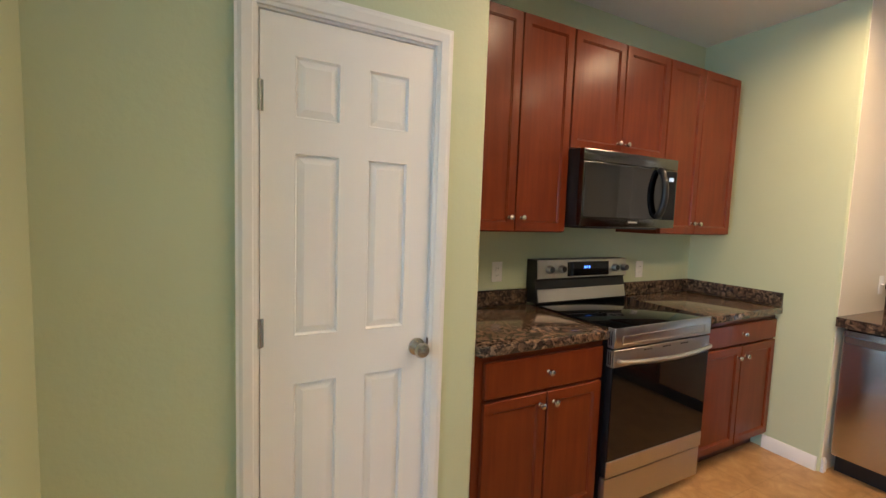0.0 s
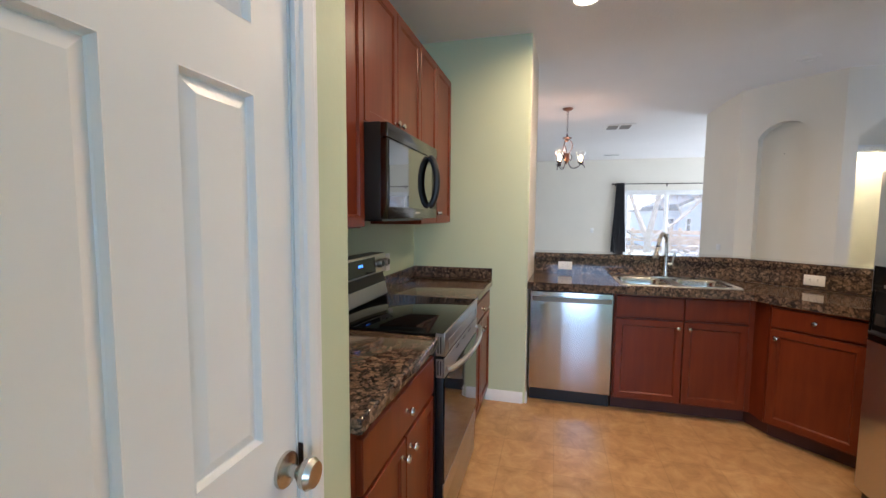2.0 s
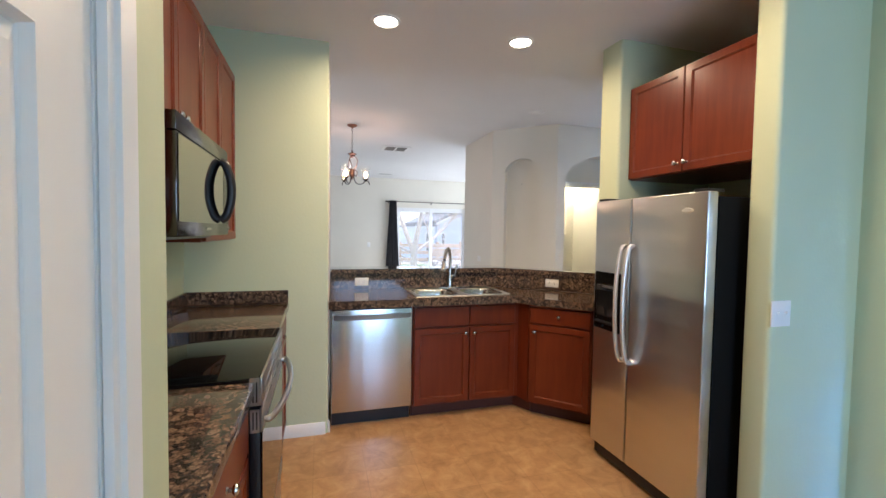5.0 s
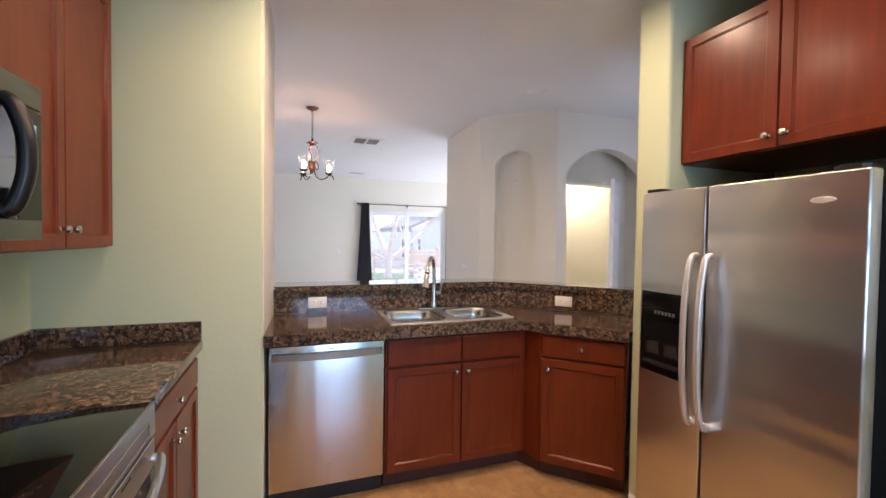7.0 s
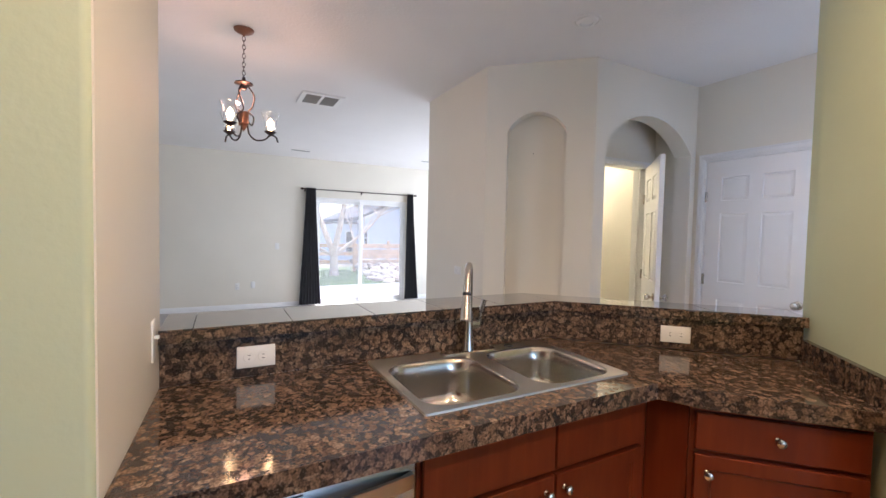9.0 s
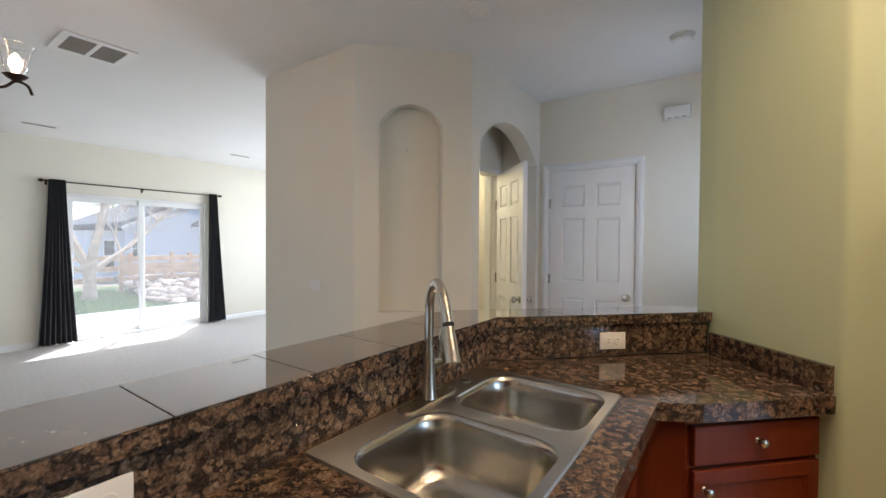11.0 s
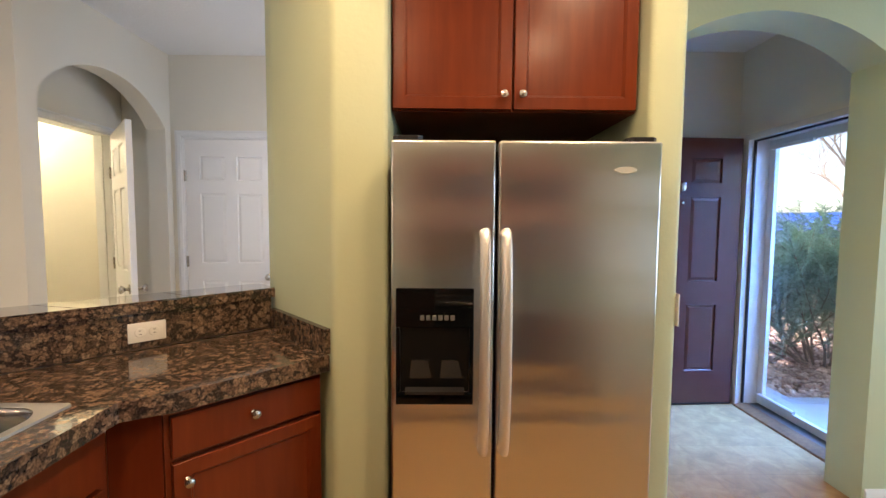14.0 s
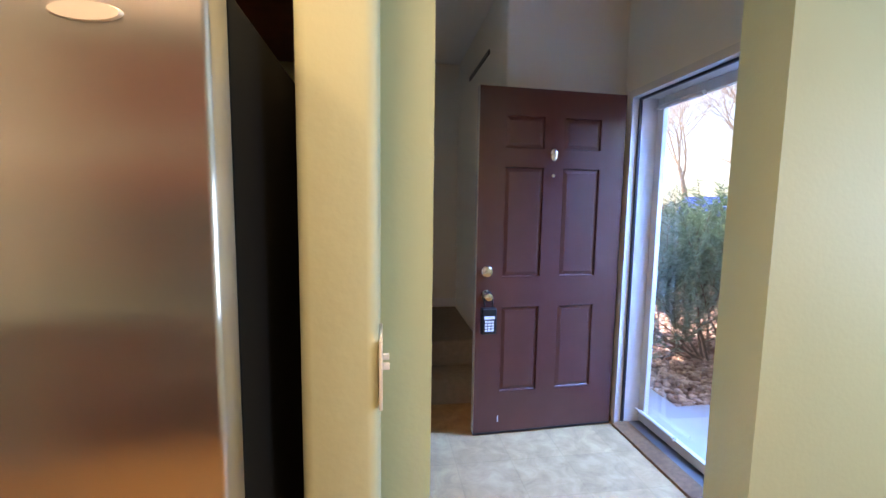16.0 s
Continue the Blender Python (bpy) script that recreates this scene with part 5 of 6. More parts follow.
# ---- front door and entry ----
fdir = Vector((0.762 + 0.148, -2.388 + 2.433, 0))
FD = Matrix.Translation((-0.135, -2.4325, 0.02)) @ Matrix.Rotation(math.atan2(fdir.y, fdir.x), 4, "Z") @ Matrix.Translation((0.905, 0, 0)) @ Matrix.Rotation(math.pi, 4, "Z")
# seen face is at y = 0 facing the kitchen; x runs from the latch edge to the hinges
e = tagged(thing("door_4", "open maroon six-panel front door, scuffed at the foot", "", "", FD), kind="structure")
part("door_leaf", six_panel(0.905, 2.03, 0.044, ((0.155, 0.395), (0.515, 0.750)), ((0.250, 0.772), (0.950, 1.590), (1.695, 1.880)), 0.005), MAROON, e, smooth=None)
bm = boxed(-0.0025, 0.0, 0.002, 0.042, 0.0, 2.03)
part("edge_strip", bm, mat("pale_edge", (0.55, 0.53, 0.5), 0.5), e)
dbm = lathe(bmesh.new(), [(0.034, 0.0), (0.035, 0.012), (0.029, 0.020), (0.018, 0.022), (0.0, 0.022)], Matrix.Translation((0.062, 0, 0.985)) @ TO_FRONT, 24)
box(dbm, 0.046, 0.078, -0.036, -0.022, 0.981, 0.989, 0.002, 1)
part("deadbolt", dbm, CHROME, e, "round deadbolt with thumb turn")
part("door_knob", lathe(bmesh.new(), ROUND_KNOB, Matrix.Translation((0.062, 0, 0.845)) @ TO_FRONT, 22), CHROME, e, "bright round door knob")
part("door_knob", lathe(bmesh.new(), ROUND_KNOB, Matrix.Translation((0.062, 0.044, 0.845)) @ Matrix.Rotation(radians(-90), 4, "X"), 22), CHROME, e, "bright round door knob")
kb = lathe(bmesh.new(), [(0.020, 0.0), (0.022, 0.004), (0.014, 0.008), (0.0, 0.009)], Matrix.Translation((0.452, 0, 1.665)) @ Matrix.Diagonal((1, 1, 1.6, 1)) @ TO_FRONT, 20)
part("knocker", kb, CHROME, e, "small oval knocker plate")
part("peephole", lathe(bmesh.new(), [(0.010, 0.0), (0.010, 0.005), (0.004, 0.006), (0.0, 0.004)], Matrix.Translation((0.452, 0, 1.545)) @ TO_FRONT, 16), CHROME, e)
part("scuff", boxed(0.150, 0.154, -0.0006, 0.0002, 0.06, 0.10), TRIM, e, "pale scratch")
part("sweep", boxed(0.0, 0.905, -0.0015, 0.044, -0.012, 0.0), NIGHT, e, "black door sweep")
lb = thing("key_lockbox", "black realtor key box with keypad hung from the door knob", "lock box", at=FD)
part("shackle", tube(bmesh.new(), curve_pts([(0.040, -0.050, 0.775), (0.038, -0.050, 0.84), (0.062, -0.048, 0.878), (0.086, -0.050, 0.84), (0.084, -0.050, 0.775)], 6), 0.0048, 8), NIGHT, lb)
part("case", boxed(0.016, 0.106, -0.080, -0.036, 0.632, 0.785, 0.010, 3), NIGHT, lb)
part("screen", boxed(0.030, 0.092, -0.0815, -0.079, 0.722, 0.740, 0.001, 1), PLATE, lb)
for r in range(4):
    for q in range(3):
        part("key", boxed(0.034 + q * 0.019, 0.049 + q * 0.019, -0.0825, -0.079, 0.703 - r * 0.017, 0.715 - r * 0.017, 0.001, 1), PLATE, lb)

# storm door in its frame
sd_ = tagged(thing("door_5", "closed pale storm door with one full glass pane", ""), kind="structure")
SDX = -0.335
PALE = mat("pale_beige_metal", (0.62, 0.60, 0.55), 0.4)
part("sash", frame_yz(SDX - 0.02, SDX + 0.015, D0 + 0.045, D1 - 0.045, 0.03, DT - 0.045, 0.055), PALE, sd_)
g = part("pane", boxed(SDX - 0.006, SDX - 0.001, D0 + 0.098, D1 - 0.098, 0.082, DT - 0.098), CLEAR, sd_)
g.visible_shadow = False
part("closer", tube(bmesh.new(), [(SDX + 0.045, D0 + 0.06, 0.115), (SDX + 0.045, D0 + 0.10, 0.115), (SDX + 0.045, D0 + 0.11, 0.115), (SDX + 0.045, D0 + 0.42, 0.115)], [0.004, 0.004, 0.013, 0.013], 12), PALE, sd_, "pneumatic door closer")
part("closer", tube(bmesh.new(), [(SDX + 0.045, D0 + 0.06, 1.965), (SDX + 0.045, D0 + 0.10, 1.965), (SDX + 0.045, D0 + 0.11, 1.965), (SDX + 0.045, D0 + 0.45, 1.965)], [0.004, 0.004, 0.013, 0.013], 12), PALE, sd_, "pneumatic door closer")
bm = bmesh.new()
box(bm, -0.365, -0.16, D0 - 0.001, D0 + 0.042, 0.0, DT)
box(bm, -0.365, -0.16, D1 - 0.042, D1 + 0.001, 0.0, DT)
box(bm, -0.365, -0.16, D0 + 0.042, D1 - 0.042, DT - 0.042, DT)
structure("door_frame", bm, PALE, "pale beige front door frame")
bm = bmesh.new()
box(bm, -0.215, -0.200, D0 + 0.043, D0 + 0.056, 0.03, DT - 0.043)
box(bm, -0.215, -0.200, D0 + 0.056, D1 - 0.043, DT - 0.056, DT - 0.043)
structure("trim", bm, NIGHT, "black weather strip of the front door frame")
structure("trim", prism(bmesh.new(), [(-0.145, 0.0), (-0.150, 0.012), (-0.185, 0.022), (-0.250, 0.024), (-0.250, 0.0)], "y", D0 + 0.043, D1 - 0.043), wood("oak_sill", (0.25, 0.12, 0.05), (0.14, 0.06, 0.025), 0.45), "worn wooden door sill")
structure("trim", boxed(-0.365, -0.2505, D0 + 0.043, D1 - 0.043, 0.0, 0.020), mat("dark_aluminium", (0.20, 0.19, 0.18), 0.4, 0.9), "dark metal threshold")

# stairs beyond the entry
for i, (y0, y1, z) in enumerate(((-2.80, -3.08, 0.185), (-3.08, -4.149, 0.37))):
    st = structure("stair_step", boxed(0.575, 2.479, y1, y0, 0.0 if i == 0 else 0.0, z, 0.018, 3), STAIR_CARPET, "brown carpeted stair step")
structure("baseboard", boxed(0.575, 2.479, -4.149, -4.135, 0.371, 0.455), TRIM, "white baseboard on the stair landing")
structure("trim", boxed(0.5745, 0.585, -3.62, -2.97, 2.425, 2.455), BRONZE, "dark trim strip high on the stair wall")

# ---- outdoors ----
GROUND = mat("winter_ground", (0.24, 0.20, 0.14), 0.95, vary=0.25, scale=1.2, bump=0.6, bump_scale=30)
structure("ground", boxed(-300, 300, -300, 300, -0.60, -0.16), GROUND, "dry winter ground")
CONC = mat("pale_concrete", (0.40, 0.40, 0.40), 0.85, vary=0.06, scale=3, bump=0.3, bump_scale=150)
structure("pavement", boxed(10.31, 13.0, -5.5, 2.5, -0.158, -0.03), CONC, "pale concrete patio")
structure("ground_lawn", boxed(13.0, 19.0, -9.0, 8.0, -0.159, -0.08), mat("lawn_soil", (0.10, 0.15, 0.045), 0.95, vary=0.3, scale=6), "short green lawn")
structure("pavement", prism(bmesh.new(), [(-0.366, -1.21), (-0.366, -5.5), (-0.815, -5.5), (-0.815, -2.683), (-6.0, -2.683), (-6.0, -1.21)], "z", -0.158, -0.05), CONC, "concrete walk at the front door")
structure("road", boxed(-30, -7.5, -60, 40, -0.159, -0.13), mat("grey_asphalt", (0.16, 0.16, 0.16), 0.9, vary=0.1), "grey asphalt road")
ROCKS = mat("river_rock", (0.36, 0.22, 0.16), 0.8, vary=0.5, scale=14)


def stone_field(name, n, spot, size, material, label, seed):
    """Loose rounded stones, joined."""
    rng = random.Random(seed)
    base = bmesh.new()
    bmesh.ops.create_icosphere(base, subdivisions=1, radius=1)
    co = [v.co.copy() for v in base.verts]
    fc = [[v.index for v in f_.verts] for f_ in base.faces]
    base.free()
    verts, faces = [], []
    for _ in range(n):
        x, y, z = spot(rng)
        s_ = rng.uniform(*size)
        m_ = Matrix.Translation((x, y, z + s_ * 0.3)) @ Euler((rng.uniform(-.3, .3), rng.uniform(-.3, .3), rng.uniform(0, 6.3))).to_matrix().to_4x4() @ Matrix.Diagonal((s_ * rng.uniform(.8, 1.3), s_ * rng.uniform(.7, 1), s_ * rng.uniform(.4, .65), 1))
        k = len(verts)
        verts += [m_ @ (v * rng.uniform(0.88, 1.1)) for v in co]
        faces += [[k + i for i in f_] for f_ in fc]
    me = bpy.data.meshes.new(name)
    me.from_pydata([tuple(v) for v in verts], [], faces)
    me.materials.append(material)
    for p in me.polygons:
        p.use_smooth = True
    return tagged(new(name, me), label, kind="stuff")


def island_tint(m, lo, hi):
    """Gives each loose piece its own tone."""
    nt = m.node_tree
    g = nt.nodes.new("ShaderNodeNewGeometry")
    r = nt.nodes.new("ShaderNodeValToRGB")
    r.color_ramp.elements[0].color, r.color_ramp.elements[1].color = (*lo, 1), (*hi, 1)
    nt.links.new(g.outputs["Random Per Island"], r.inputs[0])
    nt.links.new(r.outputs[0], nt.nodes["Principled BSDF"].inputs["Base Color"])
    return m


island_tint(ROCKS, (0.26, 0.15, 0.11), (0.70, 0.50, 0.40))


def front_bed(r):
    while True:
        x, y = r.uniform(-3.6, -0.84), r.uniform(-6.0, -2.71)
        if r.random() < 1.3 - 0.25 * (-y - 2.7) - 0.15 * (-x - 0.8):
            return x, y, -0.10 + r.uniform(0, 0.03)


structure("ground_bed", boxed(-6.0, -0.817, -7.0, -2.685, -0.159, -0.10), mat("bed_soil", (0.30, 0.20, 0.14), 0.95, vary=0.4, scale=40, bump=0.8, bump_scale=40), "brown soil under the landscape stones")
stone_field("gravel", 7000, front_bed, (0.020, 0.042), ROCKS, "rounded tan and brown landscape stones", 4)
LAND = island_tint(mat("garden_rock", (0.4, 0.34, 0.28), 0.85, bump=0.4, bump_scale=20), (0.22, 0.16, 0.12), (0.55, 0.47, 0.38))
stone_field("garden_rocks", 600, lambda r: (lambda x: (x, r.uniform(-7.2, -2.9 - (x - 13.2) * 0.12), -0.12 + (x - 13.2) * 0.07))(r.uniform(13.2, 17.8)), (0.08, 0.20), LAND, "piled flat garden rocks beyond the patio", 5)


def blades(name, n, spot, height, material, label, seed):
    rng = random.Random(seed)
    v, f_ = [], []
    for _ in range(n):
        x, y, z = spot(rng)
        a, h = rng.uniform(0, 6.28), rng.uniform(*height)
        dx, dy = 0.006 * math.cos(a), 0.006 * math.sin(a)
        lx, ly = rng.uniform(-.03, .03), rng.uniform(-.03, .03)
        k = len(v)
        v += [(x - dx, y - dy, z), (x + dx, y + dy, z), (x + lx, y + ly, z + h)]
        f_.append((k, k + 1, k + 2))
    me = bpy.data.meshes.new(name)
    me.from_pydata(v, [], f_)
    me.materials.append(material)
    return tagged(new(name, me), label, kind="stuff")


blades("grass", 30000, lambda r: (r.uniform(13.05, 17.5), r.uniform(-3.2, 1.2), -0.085), (0.04, 0.10), island_tint(mat("grass_blade", (0.1, 0.2, 0.04), 0.7), (0.10, 0.20, 0.04), (0.26, 0.38, 0.12)), "short green lawn grass", 6)


def grow(rng, start, way, length, radius, depth, out, spread=0.55, bend=0.25, kids=(2, 4)):
    """Limbs as lists of points with a radius each."""
    pts, rad = [start.copy()], [radius]
    p, d = start.copy(), way.normalized()
    n = 5
    for i in range(n):
        d = (d + Vector((rng.uniform(-1, 1), rng.uniform(-1, 1), rng.uniform(-0.6, 1))) * bend).normalized()
        p = p + d * length / n
        pts.append(p.copy())
        rad.append(radius * (1 - 0.55 * (i + 1) / n))
        if depth > 0 and i >= 1:
            for _ in range(rng.randint(0, kids[1] - 2) if i < n - 1 else rng.randint(*kids)):
                nd = (d + Vector((rng.uniform(-1, 1), rng.uniform(-1, 1), rng.uniform(-0.3, 0.9))) * spread * 1.5).normalized()
                grow(rng, p, nd, length * rng.uniform(0.5, 0.75), rad[-1] * 0.62, depth - 1, out, spread, bend, kids)
    out.append((depth, pts, rad))


def bare_tree(label, x, y, z, height, radius, depth, seed, material, group="bare trees", stem=None, forks=()):
    e = thing("bare_tree", label, "tree", group, pose(x, y, z))
    rng = random.Random(seed)
    out = []
    if forks:
        out.append((depth, [Vector((0, 0, stem * k / 4)) for k in range(5)], [radius * (1.25, 1.02, 0.95, 0.92, 0.95)[k] for k in range(5)]))
        for way, length, thick in forks:
            grow(rng, Vector((0, 0, stem * 0.93)), Vector(way), length, thick, depth - 1, out, 0.7, 0.13)
    else:
        grow(rng, Vector((0, 0, 0)), Vector((0, 0, 1)), stem or height * 0.45, radius, depth, out, 0.7, 0.16)
    trunk, limbs = bmesh.new(), bmesh.new()
    for dpt, pts, rad in out:
        tube(trunk, pts, rad, 10) if dpt == depth else None
    vs, fs = [], []
    for dpt, pts, rad in out:
        if dpt == depth:
            continue
        seg = 5 if dpt > 1 else 3
        k0 = len(vs)
        for i, p in enumerate(pts):
            d = (pts[min(i + 1, len(pts) - 1)] - pts[max(i - 1, 0)]).normalized()
            a = d.orthogonal().normalized()
            b = d.cross(a)
            for s_ in range(seg):
                t = 2 * math.pi * s_ / seg
                vs.append(tuple(p + (a * math.cos(t) + b * math.sin(t)) * max(rad[i], 0.004)))
        for i in range(len(pts) - 1):
            for s_ in range(seg):
                fs.append((k0 + i * seg + s_, k0 + i * seg + (s_ + 1) % seg, k0 + (i + 1) * seg + (s_ + 1) % seg, k0 + (i + 1) * seg + s_))
    limbs.free()
    part("trunk", trunk, material, e, smooth=60)
    me = bpy.data.meshes.new("branches")
    me.from_pydata(vs, [], fs)
    me.materials.append(material)
    ob = new("branches", me)
    ob.parent = e
    return e


BARK = mat("pale_bark", (0.50, 0.40, 0.31), 0.9, vary=0.25, scale=8, bump=0.8, bump_scale=25)
bare_tree("bare pale-barked tree on the lawn", 15.6, -2.25, -0.10, 6.5, 0.135, 5, 11, BARK, stem=0.75,
          forks=(((0.1, 0.42, 1.0), 2.6, 0.11), ((-0.1, -0.10, 1.0), 2.8, 0.12), ((0.2, -0.85, 0.75), 2.2, 0.075), ((-0.3, 0.9, 0.5), 1.8, 0.06)))
bare_tree("bare pale-barked tree behind the fence", 24.5, -1.2, -0.16, 7.0, 0.18, 3, 12, BARK)
bare_tree("bare street tree across the road", -16.0, -22.0, -0.16, 9.0, 0.22, 4, 13, BARK)
bare_tree("bare street tree across the road", -12.0, -13.5, -0.16, 7.5, 0.16, 4, 14, BARK)

# rail fence behind the lawn
FENCE = mat("weathered_cedar", (0.60, 0.40, 0.25), 0.85, vary=0.25, scale=6, bump=0.5, bump_scale=40)
fe = thing("rail_fence", "weathered cedar rail fence behind the lawn", "fence")
for i in range(9):
    y = 3.0 - i * 1.75
    part("post", boxed(18.4, 18.52, y - 0.06, y + 0.06, -0.16, 0.98, 0.01, 1), FENCE, fe)
    if i < 8:
        for z in (0.18, 0.50, 0.82):
            part("rail", boxed(18.352, 18.398, y - 1.75, y, z - 0.07, z + 0.07, 0.006, 1), FENCE, fe)

df = thing("board_fence", "low cedar board fence beside the garden rocks", "fence")
for i in range(5):
    y = -3.3 - i * 1.3
    part("post", boxed(16.9, 17.0, y - 0.05, y + 0.05, -0.16, 1.05, 0.008, 1), FENCE, df)
    if i < 4:
        for k in range(4):
            z = 0.28 + k * 0.19
            part("board", boxed(16.872, 16.898, y - 1.3, y, z - 0.075, z + 0.075, 0.004, 1), FENCE, df)

# neighbour's house
SIDING = mat("pale_blue_siding", (0.60, 0.66, 0.76), 0.7, vary=0.05)
ROOFM = mat("dark_shingle", (0.09, 0.09, 0.10), 0.9, vary=0.2, scale=4)
ho = thing("house", "pale blue neighbour's house with a dark gabled roof", "house")
part("wall", prism(bmesh.new(), [(-4.97, -0.16), (-13.0, -0.16), (-13.0, 1.93), (-9.0, 3.80), (-4.97, 1.93)], "x", 22.0, 30.0), SIDING, ho, "pale blue siding wall")
part("wall", boxed(22.4, 29.0, -4.969, -3.90, -0.16, 1.74), SIDING, ho, "recessed pale blue side wall")
for i in range(26):
    z = -0.1 + i * 0.145
    y1 = -13.0 if z < 1.75 else -13.0 + (z + 0.15 - 1.93) / 0.4675
    y0 = -4.97 if z < 1.75 else -4.97 - (z + 0.15 - 1.93) / 0.4675
    part("siding_board", prism(bmesh.new(), [(21.978, z), (21.999, z), (21.999, z + 0.142), (21.990, z + 0.142)], "y", y1, y0), SIDING, ho)
for s_ in (-1, 1):
    a, b = (-9.0, 3.84), (-9.0 + s_ * 4.25, 1.86)
    part("roof", prism(bmesh.new(), [a, b, (b[0], b[1] + 0.20), (a[0], a[1] + 0.21)], "x", 21.6, 30.3), ROOFM, ho, "dark shingle roof slope")
    part("fascia", prism(bmesh.new(), [(a[0], a[1] - 0.06), (b[0], b[1] - 0.06), (b[0], b[1] + 0.06), (a[0], a[1] + 0.07)], "x", 21.56, 21.598), TRIM, ho, "white gable fascia")
part("roof", prism(bmesh.new(), [(-3.75, 1.745), (-4.95, 1.745), (-4.95, 1.84), (-3.75, 1.84)], "x", 22.2, 29.2), ROOFM, ho, "low dark roof of the side wing")
part("roof", prism(bmesh.new(), [(-7.15, 1.93), (-8.6, 2.62), (-8.6, 2.78), (-7.15, 2.07)], "x", 20.9, 21.55), ROOFM, ho, "small dark porch roof slope")
for y0, y1, z0, z1, wx in ((-4.80, -4.38, 0.15, 1.40, 22.4), (-5.42, -5.16, 0.72, 1.40, 22.0), (-10.2, -8.8, 0.8, 1.8, 22.0)):
    wn = part("window", frame_yz(wx - 0.06, wx - 0.024, y0, y1, z0, z1, 0.05), TRIM, ho, "white house window")
    part("pane", boxed(wx - 0.035, wx - 0.030, y0 + 0.048, y1 - 0.048, z0 + 0.048, z1 - 0.048), BLACKGLASS, wn)
    part("sash_bar", boxed(wx - 0.05, wx - 0.0355, y0 + 0.048, y1 - 0.048, (z0 + z1) / 2 - 0.02, (z0 + z1) / 2 + 0.02), TRIM, wn)

# evergreen shrub by the front walk
sh = thing("shrub", "blue-green pine shrub beside the front walk", "shrub", at=pose(-1.95, -3.62, -0.155))
rng = random.Random(21)
out = []
for k in range(28):
    a = rng.uniform(0, 6.28)
    grow(rng, Vector((0.10 * math.cos(a), 0.10 * math.sin(a), 0)), Vector((math.cos(a) * 1.1, math.sin(a) * 1.1, rng.uniform(0.5, 1.6))), rng.uniform(0.68, 1.0), 0.013, 2, out, 0.6, 0.22, (2, 4))
stems = bmesh.new()
vs, fs, nv, nf = [], [], [], []
for dpt, pts, rad in out:
    k0 = len(vs)
    for i, p in enumerate(pts):
        d = (pts[min(i + 1, len(pts) - 1)] - pts[max(i - 1, 0)]).normalized()
        a = d.orthogonal().normalized()
        b = d.cross(a)
        for s_ in range(4):
            t = 2 * math.pi * s_ / 4
            vs.append(tuple(p + (a * math.cos(t) + b * math.sin(t)) * max(rad[i], 0.003)))
    for i in range(len(pts) - 1):
        for s_ in range(4):
            fs.append((k0 + i * 4 + s_, k0 + i * 4 + (s_ + 1) % 4, k0 + (i + 1) * 4 + (s_ + 1) % 4, k0 + (i + 1) * 4 + s_))
    for i, p in enumerate(pts[1:]):
        if dpt > 1 and i < 2 or p.z < 0.35 and rng.random() < 0.6:
            continue
        d = (pts[i + 1] - pts[i]).normalized()
        for _ in range(26):
            nd = (d * 0.7 + Vector((rng.uniform(-1, 1), rng.uniform(-1, 1), rng.uniform(-0.6, 1.1)))).normalized()
            q = p + d * rng.uniform(-0.06, 0.06)
            w_ = nd.orthogonal().normalized() * 0.0042
            ln = rng.uniform(0.05, 0.085)
            k = len(nv)
            nv += [tuple(q - w_), tuple(q + w_), tuple(q + nd * ln + w_ * 0.5), tuple(q + nd * ln - w_ * 0.5)]
            nf.append((k, k + 1, k + 2, k + 3))
stems.free()
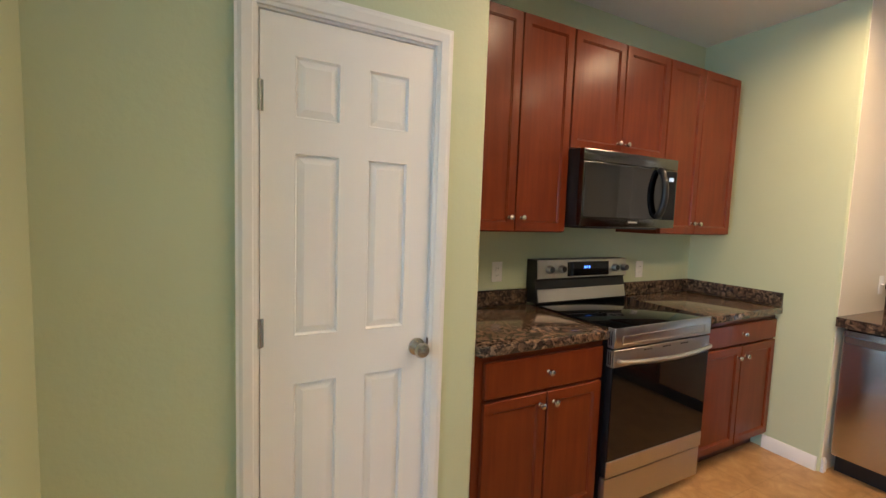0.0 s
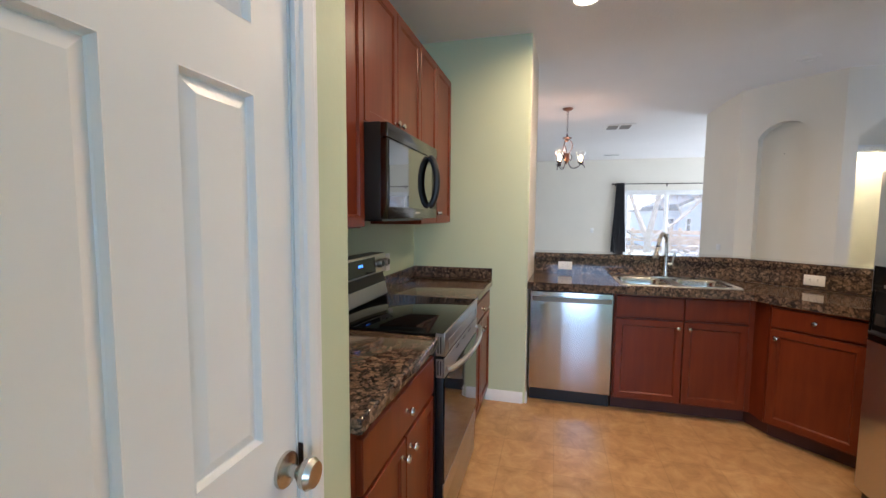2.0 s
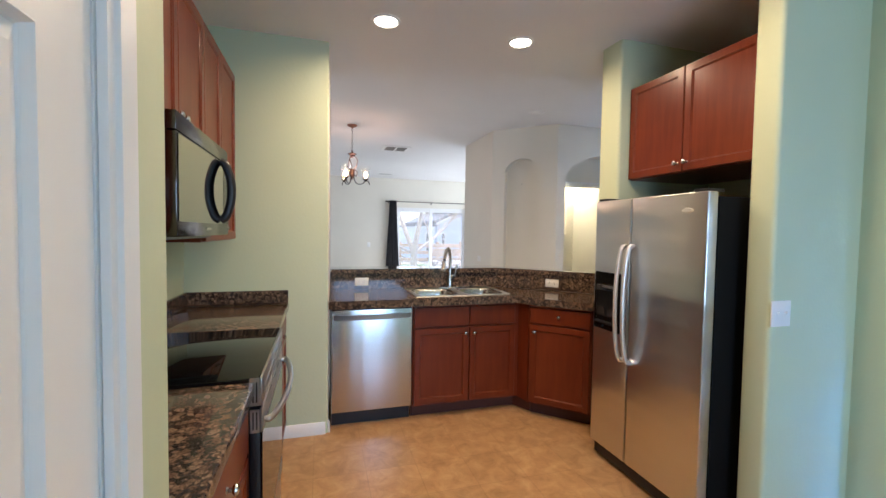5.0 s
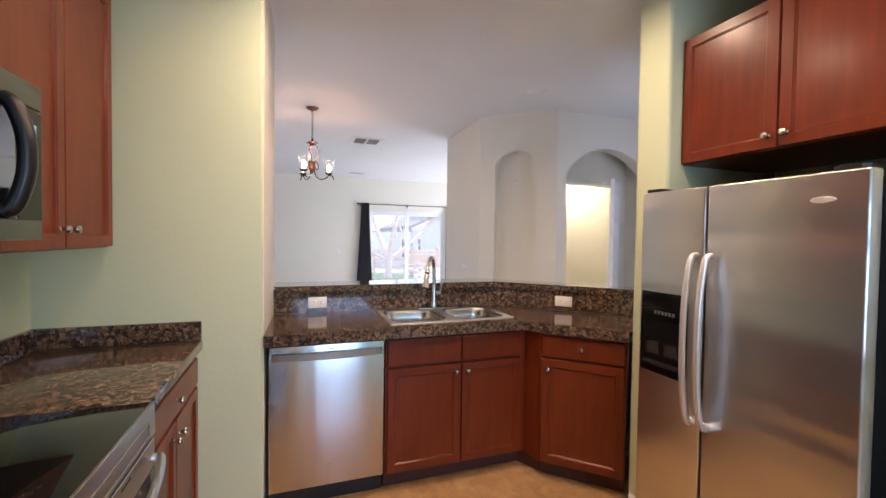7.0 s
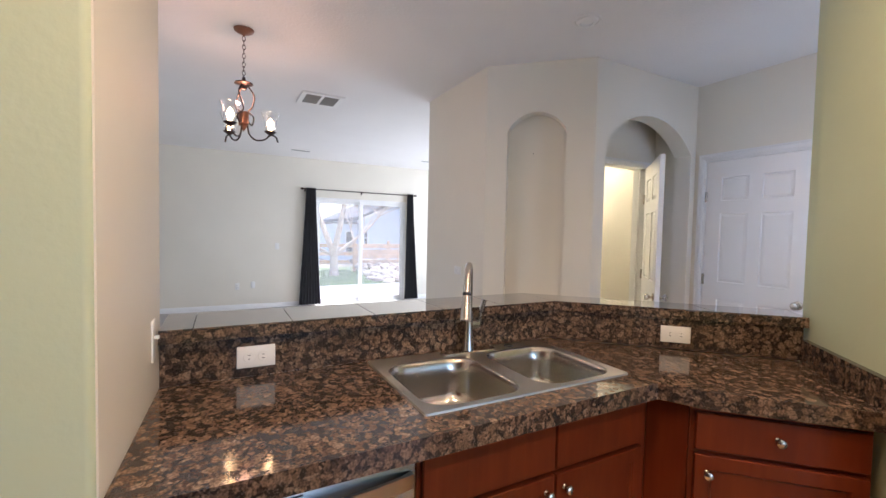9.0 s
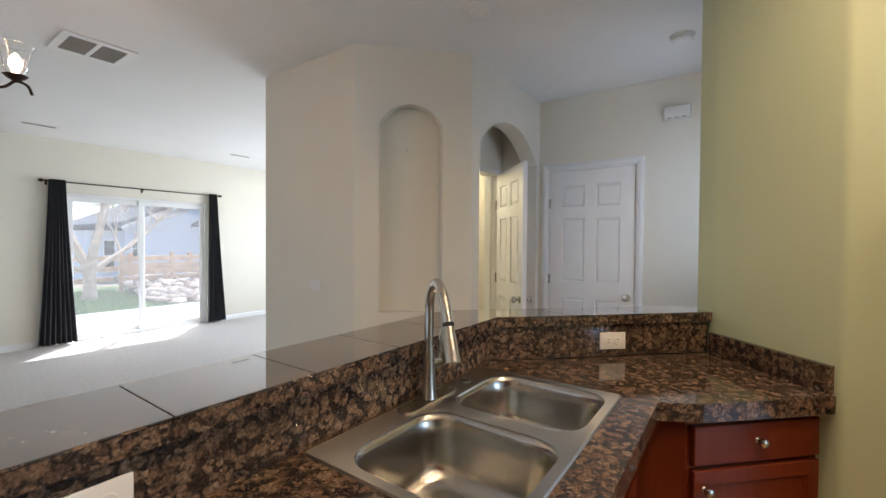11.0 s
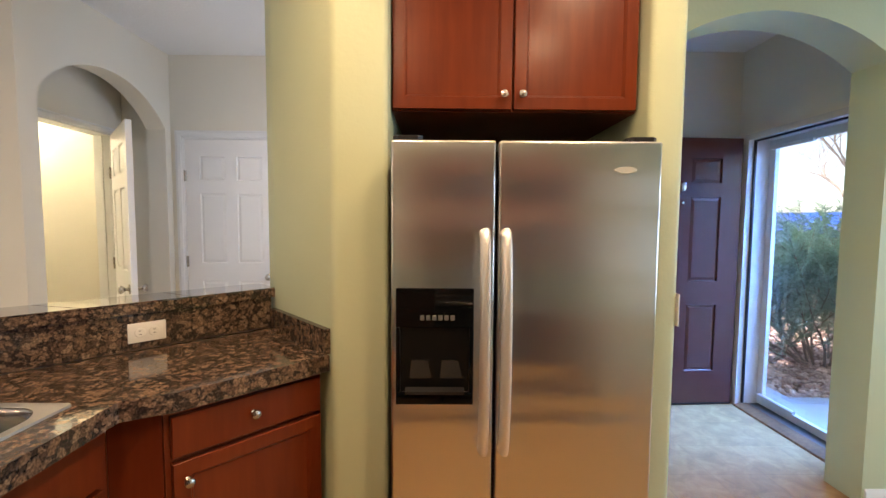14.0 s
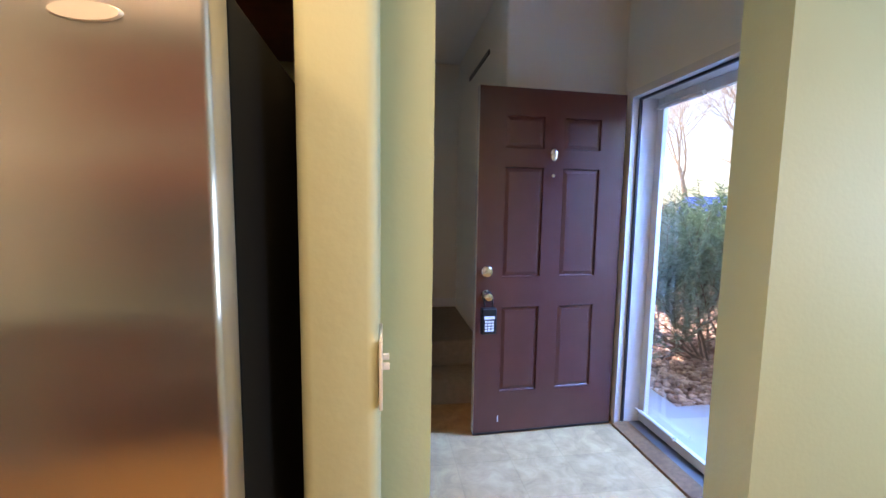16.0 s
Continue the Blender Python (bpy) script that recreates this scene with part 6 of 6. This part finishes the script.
for nm, v_, f_, mt, lbl in (("stems", vs, fs, mat("shrub_bark", (0.24, 0.18, 0.14), 0.9), "brown woody stems"), ("needles", nv, nf, island_tint(mat("pine_needles", (0.06, 0.12, 0.08), 0.55), (0.22, 0.33, 0.22), (0.48, 0.62, 0.48)), "blue-green needles")):
    me = bpy.data.meshes.new(nm)
    me.from_pydata(v_, [], f_)
    me.materials.append(mt)
    ob = new(nm, me)
    ob.parent = sh
    tagged(ob, lbl)

# parked blue car across the walk
BLUE = mat("blue_car_paint", (0.02, 0.08, 0.50), 0.25, vary=0.0, Coat_Weight=1.0)
car = thing("car", "bright blue car parked on the street", "car", at=Matrix.Translation((-8.3, -10.9, -0.13)) @ Matrix.Rotation(radians(35), 4, "Z") @ Matrix.Diagonal((1.1, 1.0, 1.3, 1)))
part("body", prism(bmesh.new(), [(-2.2, 0.28), (-2.2, 0.78), (-1.9, 0.88), (-1.2, 0.95), (1.3, 0.98), (2.15, 0.84), (2.25, 0.55), (2.2, 0.28)], "y", -0.88, 0.88, 0.05, 2), BLUE, car)
part("cabin", prism(bmesh.new(), [(-1.7, 0.93), (-1.15, 1.42), (0.35, 1.45), (1.25, 0.96)], "y", -0.76, 0.76, 0.06, 3), BLUE, car, "blue roof and pillars")
for s_ in (-1, 1):
    part("window", prism(bmesh.new(), [(-1.35, 1.0), (-1.02, 1.33), (0.28, 1.36), (0.95, 1.0)], "y", s_ * 0.762 - 0.004, s_ * 0.762 + 0.004), BLACKGLASS, car)
    for wx in (-1.4, 1.4):
        wh = part("wheel", lathe(bmesh.new(), [(0.19, -0.09), (0.29, -0.09), (0.32, -0.05), (0.32, 0.05), (0.29, 0.09), (0.19, 0.09)], Matrix.Translation((wx, s_ * 0.82, 0.32)) @ TO_FRONT, 20), NIGHT, car)
        part("rim", lathe(bmesh.new(), [(0.0, -0.07), (0.19, -0.06), (0.19, 0.06), (0.0, 0.07)], Matrix.Translation((wx, s_ * 0.82, 0.32)) @ TO_FRONT, 16), CHROME, wh)
